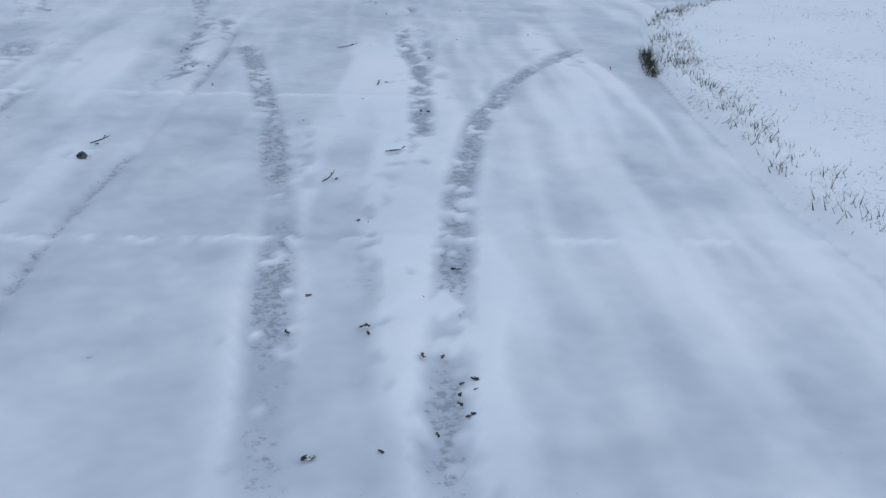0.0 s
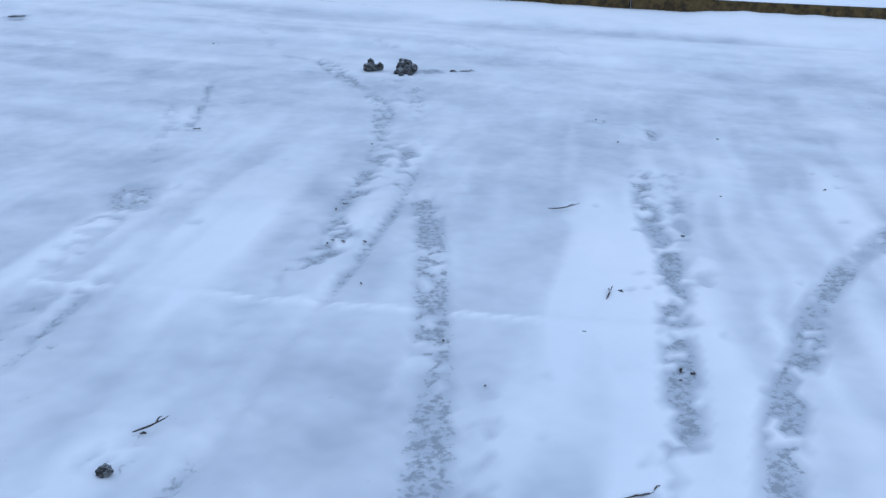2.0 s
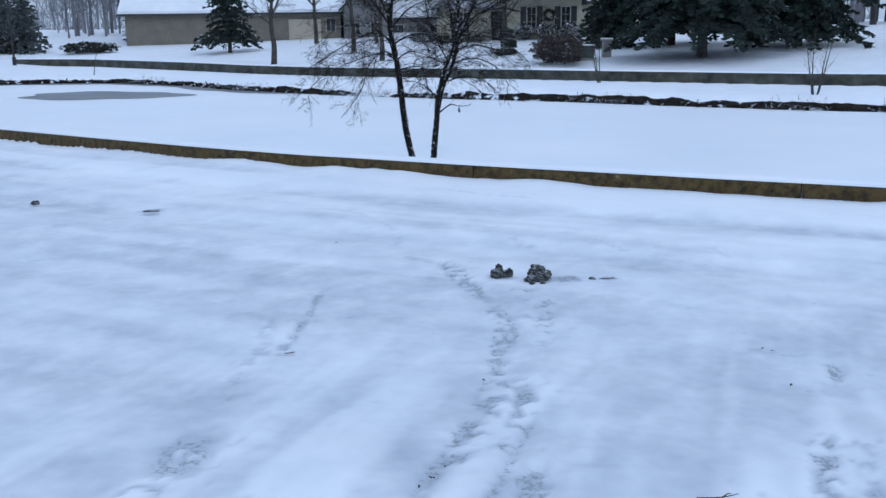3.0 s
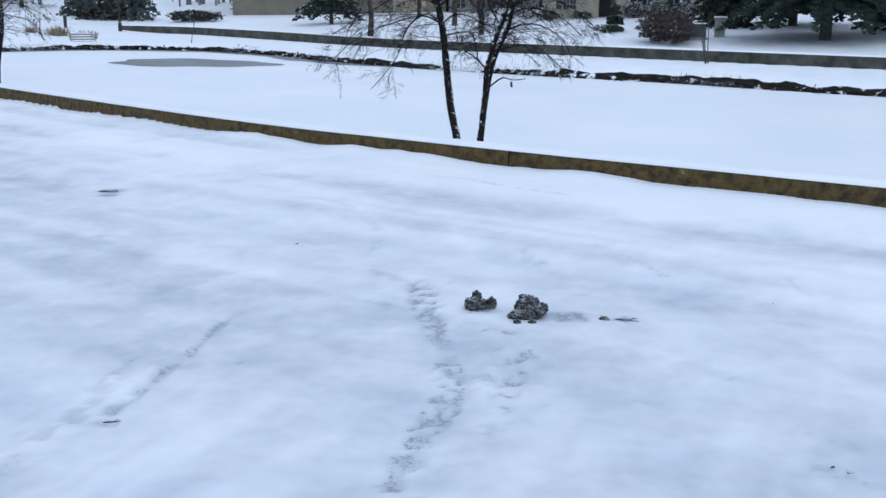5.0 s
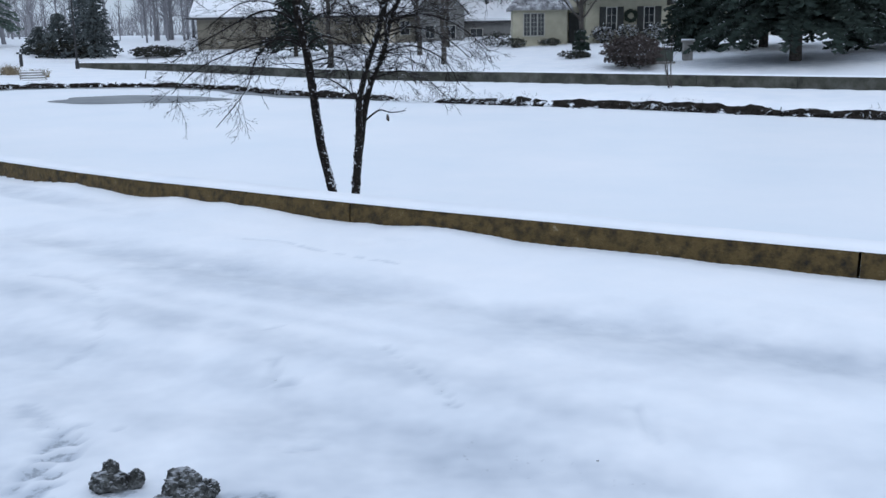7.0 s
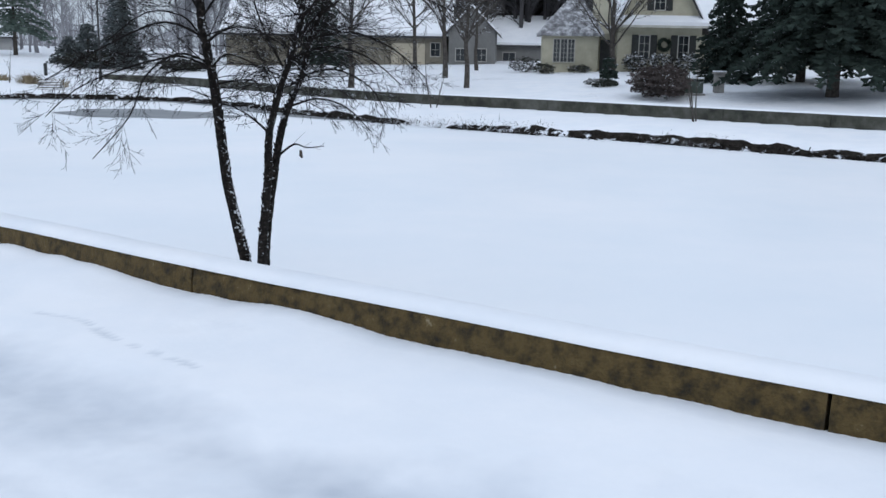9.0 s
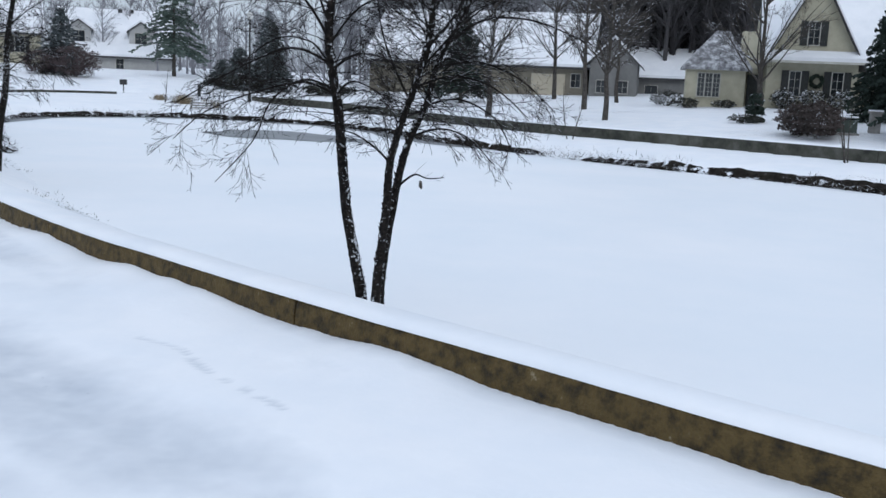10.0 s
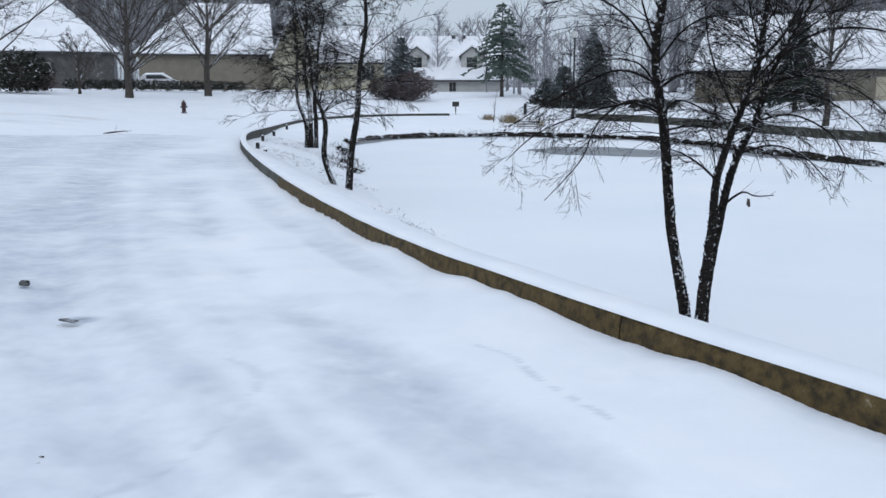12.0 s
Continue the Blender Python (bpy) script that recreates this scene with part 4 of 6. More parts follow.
sapling(-16.4, 50.6, 1.6, "small young tree on the far bank", 55, 1)


def conifer(x, y, h, width, label, seed, mat=None, bare=0.08, dens=1.0, trunk=0.16, group="evergreens", gap=0.0, z=None, fine=2):
    """Whorls of sagging boughs set with many small needle sprays."""
    r = random.Random(seed)
    mat = mat or NEEDLE
    z = land_at(x, y) - 0.08 if z is None else z
    tree = thing("spruce_tree", pose(x, y, z), label, "tree", group)
    s = Shape()
    stem(s, [(0, 0, 0), (0.02, 0, h * 0.4), (0, 0.02, h * 0.98)], [trunk, trunk * 0.6, 0.015], 7)
    part("trunk", s, OAK, tree)
    c = Shape()
    level = h * bare
    while level < h * 0.985:
        t = (level - h * bare) / (h * (1 - bare))
        reach = width * (1 - t) ** 0.8 * r.uniform(0.75, 1.12) + 0.12
        n = max(4, int((5 + 7 * (1 - t)) * dens))
        for k in range(n):
            if r.random() < gap:
                continue
            a = 2 * math.pi * (k + r.uniform(-0.35, 0.35)) / n
            length = reach * r.uniform(0.7, 1.1)
            out = Vector((math.cos(a), math.sin(a), 0))
            side = Vector((-math.sin(a), math.cos(a), 0))
            steps = max(3, int(length / 0.26))
            for q in range(steps):
                f = (q + 0.6) / steps
                p = out * (length * f) + Vector((0, 0, level + length * (0.12 * f - 0.38 * f * f) + r.uniform(-0.05, 0.05)))
                w = (0.16 + 0.34 * length * f * (1.15 - f)) * r.uniform(0.6, 1.2)
                for j in range(2 * fine):
                    sgn, o = (-1, 1)[j % 2], p + out * (0.13 * r.uniform(-1, 1))
                    tip = o + side * sgn * w * r.uniform(0.5, 1.1) + out * w * r.uniform(0.1, 0.9) + Vector((0, 0, r.uniform(-0.20, 0.03)))
                    b = o + out * (0.16 / fine) * r.uniform(0.6, 1.4) + Vector((0, 0, r.uniform(-0.02, 0.06)))
                    d = o - out * (0.12 / fine) + Vector((0, 0, r.uniform(-0.07, 0.0)))
                    low = (o + tip) * 0.5 + Vector((0, 0, -0.06 - 0.09 * r.random()))
                    c.add([b, d, tip, low], [(0, 1, 2), (0, 3, 1), (1, 3, 2), (0, 2, 3)])
        level += (0.20 + 0.16 * r.random()) * (0.6 + 0.5 * (1 - t)) * max(1.0, h / 9)
    part("crown", c, mat, tree)
    return tree


conifer(11.9, 50.6, 5.6, 1.7, "dark dense spruce dusted with snow beside the cream house", 61, dens=1.5, fine=3)
conifer(14.45, 42.4, 12.5, 3.9, "large dark spruce with snow on its boughs", 62, bare=0.14, trunk=0.27, dens=1.6, fine=4)
conifer(15.3, 50.0, 11.5, 3.3, "large dark spruce with snow on its boughs", 63, bare=0.13, trunk=0.24, dens=1.5, fine=4)
conifer(20.5, 45.5, 11.5, 3.6, "large dark spruce with snow on its boughs", 64, bare=0.09, trunk=0.24, dens=1.5, fine=4)
conifer(6.15, 49.4, 1.5, 0.5, "small round-topped evergreen on the lawn", 65, trunk=0.04, bare=0.2, dens=0.8)
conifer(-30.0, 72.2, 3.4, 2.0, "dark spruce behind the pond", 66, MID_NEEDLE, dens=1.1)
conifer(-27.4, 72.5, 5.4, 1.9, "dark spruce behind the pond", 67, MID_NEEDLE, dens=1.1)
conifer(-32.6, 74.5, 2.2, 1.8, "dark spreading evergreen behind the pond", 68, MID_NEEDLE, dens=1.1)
conifer(-20.7, 82.4, 5.2, 2.0, "spruce coloured haze-grey behind the pond", 69, FAR_NEEDLE, dens=1.0)
conifer(-11.2, 66.0, 6.5, 2.1, "dark spruce on the far lawn", 70, bare=0.16, dens=1.2)
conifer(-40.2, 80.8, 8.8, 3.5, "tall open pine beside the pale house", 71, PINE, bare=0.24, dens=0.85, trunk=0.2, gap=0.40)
conifer(-36.0, 92.0, 6.5, 2.2, "spruce coloured haze-grey in the distance", 72, FAR_NEEDLE)
conifer(-23.0, 95.0, 7.5, 2.4, "spruce coloured haze-grey in the distance", 73, FAR_NEEDLE)
conifer(-17.5, 98.0, 7.0, 2.2, "spruce coloured haze-grey in the distance", 74, FAR_NEEDLE)
conifer(-46.0, 73.0, 5.5, 2.2, "spruce coloured haze-grey beside the tan house", 75, FAR_NEEDLE)


# ---- shrubs, hedges and tufts ----
def shrub(name, x, y, rx, ry, h, mat, label, seed, n=900, leaf=0.09, group="shrubs", dz=0.0, turn=0.0):
    """A rounded bush of many small leaf sprays round a few stems."""
    r = random.Random(seed)
    ob = thing(name, pose(x, y, land_at(x, y) + dz, 0, 0, turn), label, "bush", group)
    s = Shape()
    for k in range(7):
        a = r.uniform(0, 6.28)
        pts = bend((0.1 * math.cos(a), 0.1 * math.sin(a), -0.05), (0.6 * rx * math.cos(a), 0.6 * ry * math.sin(a), h * 0.8), h * 0.85, 4, 0.0, 0.1, r)
        s.tube(pts, [0.03, 0.025, 0.02, 0.014, 0.008], 4)
    part("stem", s, OAK, ob)
    c = Shape()
    for _ in range(n):
        a, u = r.uniform(0, 6.28), r.uniform(-0.95, 1)
        q = (1 - u * u) ** 0.5
        d = r.uniform(0.62, 1.0) * (1 + 0.16 * math.sin(3 * a + seed) + 0.1 * math.sin(5 * u * 3 + a))
        p = Vector((rx * q * math.cos(a) * d, ry * q * math.sin(a) * d, h * 0.5 * (1 + u * d)))
        e = [Vector((r.uniform(-1, 1), r.uniform(-1, 1), r.uniform(-0.7, 0.7))) * leaf for _ in range(4)]
        c.add([p + e[0], p + e[1], p + e[2], p + e[3] * 0.5], [(0, 1, 2), (0, 3, 1), (1, 3, 2)])
    part("foliage", c, mat, ob)
    return ob


shrub("bush", 7.9, 43.6, 1.25, 2.2, 1.35, BRUSH, "large dark rounded bush beside the far road", 81, 9000, 0.07)
shrub("box_bush", 8.55, 59.4, 0.75, 0.7, 1.05, SNOWY_LEAF, "clipped round bush capped with snow by the house", 82, 900, group="bushes under the window")
shrub("box_bush", 10.0, 59.2, 0.8, 0.7, 1.05, SNOWY_LEAF, "clipped round bush capped with snow by the house", 83, 900, group="bushes under the window")
shrub("box_bush", 11.5, 59.0, 0.8, 0.7, 1.0, SNOWY_LEAF, "clipped round bush capped with snow by the house", 84, 900, group="bushes under the window")
shrub("bush", 3.4, 59.6, 0.6, 0.5, 0.6, LEAF, "low dark bush under the bay window", 85, 400)
shrub("bush", 5.4, 59.6, 0.7, 0.5, 0.45, LEAF, "low dark bush under the bay window", 86, 400)
shrub("bush", -43.2, 70.5, 1.9, 1.7, 2.5, RUSSET, "russet leafless bush beside the far road", 87, 4200, 0.10)
shrub("bush", -46.5, 71.0, 1.7, 1.5, 1.9, RUSSET, "russet leafless bush beside the far road", 88, 3000, 0.10)
shrub("bush", -68.0, 50.5, 3.2, 2.2, 3.4, LEAF, "tall dark thicket beside the grey house", 92, 2600, 0.22)
shrub("bush", -73.5, 56.0, 2.4, 1.2, 1.7, RUSSET, "leafless russet bush before the grey wall", 93, 1500, 0.18)
shrub("bush", -29.8, 72.0, 2.6, 1.4, 1.1, LEAF, "dark spreading evergreen bush", 89, 1500, 0.16)
shrub("bush", -22.5, 71.5, 2.0, 1.2, 0.8, LEAF, "dark spreading evergreen bush", 90, 1200, 0.16)
shrub("bush", 5.75, 48.9, 0.75, 0.4, 0.4, LEAF, "low dark spreading bush on the snowy lawn", 94, 500, 0.07)
shrub("bush", 2.2, 62.0, 1.0, 0.9, 0.9, LEAF, "low dark bush beside the cream house", 91, 600)
for k in range(13):
    t = k / 12
    shrub("hedge_bush", -74.5 + 12.0 * t, 60.5 + 9.2 * t, 0.95, 0.75, 0.95, LEAF, "dark clipped hedge bush with snow on top", 100 + k, 420, 0.14, "hedge before the long house", 0.15, 37)


def tuft(name, x, y, n, h, spread, mat, label, seed, wide=0.012, group="grass tufts", z=None):
    r = random.Random(seed)
    s = Shape()
    for _ in range(n):
        a, d = r.uniform(0, 6.28), spread * r.random() ** 0.7
        p = Vector((d * math.cos(a), d * math.sin(a), -0.02))
        lean = Vector((r.uniform(-0.7, 0.7), r.uniform(-0.7, 0.7), 1)).normalized() * h * r.uniform(0.5, 1.1)
        w = Vector((math.cos(a + 1.5), math.sin(a + 1.5), 0)) * wide
        s.add([p - w, p + w, p + lean * 0.6 + w * 0.7, p + lean * 0.6 - w * 0.7, p + lean + Vector((lean.x, lean.y, -0.15 * h)) * 0.4], [(0, 1, 2, 3), (3, 2, 4)])
    ob = tagged(part(name, s, mat), label, "grass", group)
    ob.matrix_world = pose(x, y, land_at(x, y) if z is None else z)
    return ob


tuft("ornamental_grass", -25.0, 53.8, 150, 0.7, 0.7, STRAW, "straw-coloured clump of ornamental grass by the water", 131, 0.03)
tuft("ornamental_grass", -23.0, 53.0, 110, 0.6, 0.6, STRAW, "straw-coloured clump of ornamental grass by the water", 132, 0.03)
tuft("ornamental_grass", -26.9, 54.4, 90, 0.5, 0.5, STRAW, "straw-coloured clump of ornamental grass by the water", 133, 0.03)
for k in range(7):
    gx, gy = 1.62 + 0.055 * k, -1.16 + 0.085 * k
    tuft("grass_tuft", gx, gy, 44, 0.07 + 0.015 * (k % 3), 0.06, BLADE, "dark frozen grass tuft at the corner of the drive", 134 + k, 0.0024, z=0.05 * (2 - gy) + 0.02)


def lawn_blades():
    r = random.Random(8)
    s = Shape()
    edge = spline(LAWN_EDGE[1:11], 0.02)
    def blade(x, y, h):
        z = 0.05 * (2 - y) + 0.035
        a = r.uniform(0, 6.28)
        w = Vector((math.cos(a), math.sin(a), 0)) * r.uniform(0.002, 0.004)
        lean = Vector((r.uniform(-0.8, 0.8), r.uniform(-0.8, 0.8), 1)).normalized() * h
        p = Vector((x, y, z))
        s.add([p - w, p + w, p + lean], [(0, 1, 2)])
    for _ in range(190):
        c = edge[r.randrange(len(edge) - 1)]
        o = r.uniform(0.10, 0.28)
        for _ in range(r.randrange(5, 16)):
            blade(c[0] + o * 0.88 + r.gauss(0, 0.035), c[1] - o * 0.45 + r.gauss(0, 0.035), r.uniform(0.03, 0.085))
    for _ in range(700):
        c = edge[r.randrange(len(edge) - 1)]
        o = 0.15 + 2.6 * r.random()
        x, y = c[0] + o * 0.88, c[1] - o * 0.45
        if float(speckle(x, y, 1.5, 2)) > 0.45:
            for _ in range(r.randrange(2, 9)):
                blade(x + r.gauss(0, 0.04), y + r.gauss(0, 0.04), r.uniform(0.015, 0.05))
    tagged(part("lawn_grass", s, BLADE), "thin frozen grass blades standing through the snow", "grass", kind="stuff")


lawn_blades()


def shore_growth():
    """The undercut dark bank with matted grass along the far shore."""
    r = random.Random(9)
    s, g = Shape(), Shape()
    line = spline(SHORE[13:], 0.16)
    for i, (x, y) in enumerate(line):
        t = line[min(i + 1, len(line) - 1)] - line[max(i - 1, 0)]
        n = np.array([t[1], -t[0]]) / np.linalg.norm(t)
        lush = float(speckle(x, y, 0.22, 2)) + (0.16 if -28 < x < -16 and y > 42 else 0.0)
        if lush > 0.36:
            for _ in range(8):
                o = -r.uniform(-0.05, 0.40)
                p = Vector((x + n[0] * o + r.gauss(0, 0.1), y + n[1] * o + r.gauss(0, 0.1), POND + r.uniform(-0.04, 0.02) - 0.15 * o))
                w, h = r.uniform(0.03, 0.13), r.uniform(0.02, 0.13) * (0.35 + 1.3 * lush)
                e = [Vector((r.uniform(-1, 1) * w, r.uniform(-1, 1) * w, r.uniform(-0.1, 1.2) * h)) for _ in range(5)]
                s.add([p + q for q in e], [(0, 1, 2), (0, 2, 3), (0, 3, 4), (1, 3, 2), (1, 4, 3), (0, 4, 1)])
        if 0.30 < lush < 0.56:
            for _ in range(26):
                o = -r.uniform(-0.3, 1.0)
                p = Vector((x + n[0] * o, y + n[1] * o, POND + 0.02 + max(0, -o) * 0.16 + r.uniform(0, 0.12)))
                d = Vector((r.uniform(-1, 1), r.uniform(-1, 1), r.uniform(0.0, 0.45))).normalized() * r.uniform(0.10, 0.32)
                w = Vector((-d.y, d.x, 0)).normalized() * 0.011
                g.add([p - w, p + w, p + d], [(0, 1, 2)])
    face = spline(SHORE[14:], 0.12)
    for i, (x, y) in enumerate(face):
        t = face[min(i + 1, len(face) - 1)] - face[max(i - 1, 0)]
        n = np.array([t[1], -t[0]]) / np.linalg.norm(t)
        lush = float(speckle(x, y, 0.22, 2)) + (0.16 if -28 < x < -16 and y > 42 else 0.0)
        h = 0.02 + 0.24 * float(ease((lush - 0.30) / 0.14)) * (0.1 + 1.2 * float(speckle(x + 5, y, 1.1, 4))) + r.uniform(0, 0.03)
        o = -0.10 - 0.35 * float(speckle(x, y, 0.9, 3))
        s.v += [(x + 0.03 * n[0], y + 0.03 * n[1], POND - 0.03), (x + o * n[0], y + o * n[1], POND + h), (x + (o - 0.3) * n[0], y + (o - 0.3) * n[1], POND + h * 0.4)]
        if i:
            k = len(s.v)
            s.f += [(k - 6, k - 3, k - 2, k - 5), (k - 5, k - 2, k - 1, k - 4)]
    tagged(part("bank_soil", s, SOIL), "black undercut soil clods along the water's edge", "bank", kind="stuff")
    tagged(part("matted_grass", g, TWIG), "matted dead grass hanging over the far bank", "grass", kind="stuff")


shore_growth()


def bank_specks():
    """Grass and leaf specks on the near bank by the birches."""
    r = random.Random(10)
    s = Shape()
    line = spline(KERB[11:16], 0.05)
    for _ in range(900):
        i = r.randrange(1, len(line) - 1)
        t = line[i + 1] - line[i - 1]
        n = np.array([t[1], -t[0]]) / np.linalg.norm(t)
        o = 0.5 + 2.6 * r.random()
        x, y = line[i] + n * o
        if float(speckle(x, y, 0.5, 2)) < 0.5:
            continue
        z = land_at(x, y)
        for _ in range(4):
            p = Vector((x + r.gauss(0, 0.06), y + r.gauss(0, 0.06), z))
            d = Vector((r.uniform(-1, 1), r.uniform(-1, 1), r.uniform(0.2, 0.9))).normalized() * r.uniform(0.03, 0.09)
            w = Vector((-d.y, d.x, 0)).normalized() * 0.006
            s.add([p - w, p + w, p + d], [(0, 1, 2)])
    tagged(part("bank_grass", s, BLADE), "dead grass specks on the snowy near bank", "grass", kind="stuff")


bank_specks()


# ---- houses ----
def flat_box(x0, x1, y0, y1, z0, z1):
    return Shape().box(x0, x1, y0, y1, z0, z1)


def roof_slabs(parent, x0, x1, y0, y1, eave, ridge, along, over=0.45, thick=0.22):
    """Two pitched slabs with snow on them over dark shingles; the ridge runs along x or y."""
    for side in (0, 1):
        for name, mat, lift, grow in (("roof", SHINGLE, 0.0, 0.0), ("roof_snow", ROOF_SNOW, 0.10, -0.06)):
            if along == "x":
                mid, e = (y0 + y1) / 2, (y0 - over - grow, y1 + over + grow)[side]
                fall = (ridge - eave) * (over + grow) / (mid - y0)
                a, b = [(x0 - over - grow, mid, ridge), (x1 + over + grow, mid, ridge)], [(x1 + over + grow, e, eave - fall), (x0 - over - grow, e, eave - fall)]
            else:
                mid, e = (x0 + x1) / 2, (x0 - over - grow, x1 + over + grow)[side]
                fall = (ridge - eave) * (over + grow) / (mid - x0)
                a, b = [(mid, y0 - over - grow, ridge), (mid, y1 + over, ridge)], [(e, y1 + over, eave - fall), (e, y0 - over - grow, eave - fall)]
            low = [(p[0], p[1], p[2] + lift) for p in (*a, *b)]
            s = Shape().add([*low, *[(p[0], p[1], p[2] + (thick if lift else 0.12)) for p in low]], [(0, 3, 2, 1), (4, 5, 6, 7), (0, 1, 5, 4), (1, 2, 6, 5), (2, 3, 7, 6), (3, 0, 4, 7)])
            part(name, s, mat, parent)


def hip_roof(parent, x0, x1, y0, y1, eave, ridge, hip_0, hip_1, over=0.5):
    """A snowed roof whose ends slope by the given runs; a run of nought leaves a gable."""
    m = (y0 + y1) / 2
    a, b = x0 - (over if hip_0 else -0.05), x1 + (over if hip_1 else -0.05)
    for name, mat, z, grow in (("roof", SHINGLE, -0.3, 0.05), ("roof_snow", ROOF_SNOW, -0.12, 0.0)):
        e = eave + z
        base = [(a - grow, y0 - over - grow, e), (b + grow, y0 - over - grow, e), (b + grow, y1 + over + grow, e), (a - grow, y1 + over + grow, e)]
        edge = [(p[0], p[1], e + 0.16) for p in base]
        top = [(a + hip_0, m, ridge + z + 0.3), (b - hip_1, m, ridge + z + 0.3)]
        s = Shape().add([*base, *edge, *top], [(0, 3, 2, 1), (0, 1, 5, 4), (1, 2, 6, 5), (2, 3, 7, 6), (3, 0, 4, 7), (4, 5, 9, 8), (5, 6, 9), (6, 7, 8, 9), (7, 4, 8)])
        part(name, s, mat, parent)


def wall_block(parent, x0, x1, y0, y1, eave, ridge, along, mat):
    """The walls of a gabled block as one closed body."""
    s = Shape()
    if along == "x":
        m = (y0 + y1) / 2
        ends = [[(x, y0, -1), (x, y1, -1), (x, y1, eave), (x, m, ridge), (x, y0, eave)] for x in (x0, x1)]
    else:
        m = (x0 + x1) / 2
        ends = [[(x1, y, -1), (x0, y, -1), (x0, y, eave), (m, y, ridge), (x1, y, eave)] for y in (y0, y1)]
    s.add([*ends[0], *ends[1]], [(4, 3, 2, 1, 0), (5, 6, 7, 8, 9), *[(i, (i + 1) % 5, 5 + (i + 1) % 5, 5 + i) for i in range(5)]])
    return part("wall", s, mat, parent)


def window(parent, x, z, w, h, y, cols=2, rows=3, shutters=True):
    """A window in a front wall at depth y: frame, panes, bars, sill and shutters."""
    win = part("window", flat_box(x - w / 2, x + w / 2, y - 0.03, y + 0.02, z, z + h), PANE, parent, "dark window")
    f = Shape()
    for a in (x - w / 2 - 0.045, x + w / 2):
        f.box(a, a + 0.045, y - 0.09, y + 0.03, z - 0.045, z + h + 0.045)
    for b in (z - 0.045, z + h):
        f.box(x - w / 2 + 0.001, x + w / 2 - 0.001, y - 0.088, y + 0.03, b, b + 0.045)
    part("window_frame", f, TRIM, win)
    g = Shape()
    for i in range(1, cols):
        c = x - w / 2 + w * i / cols
        g.box(c - 0.010, c + 0.010, y - 0.06, y - 0.031, z, z + h)
    for i in range(1, rows):
        c = z + h * i / rows
        g.box(x - w / 2, x + w / 2, y - 0.057, y - 0.033, c - 0.008, c + 0.008)
    part("glazing_bar", g, TRIM, win)
    if shutters:
        for a in (x - w / 2 - 0.44, x + w / 2 + 0.06):
            q = flat_box(a, a + 0.38, y - 0.07, y + 0.02, z - 0.05, z + h + 0.05)
            for k in range(int(h / 0.09)):
                q.box(a + 0.04, a + 0.34, y - 0.085, y - 0.071, z + 0.02 + k * 0.09, z + 0.07 + k * 0.09)
            part("shutter", q, SHUTTER, win)


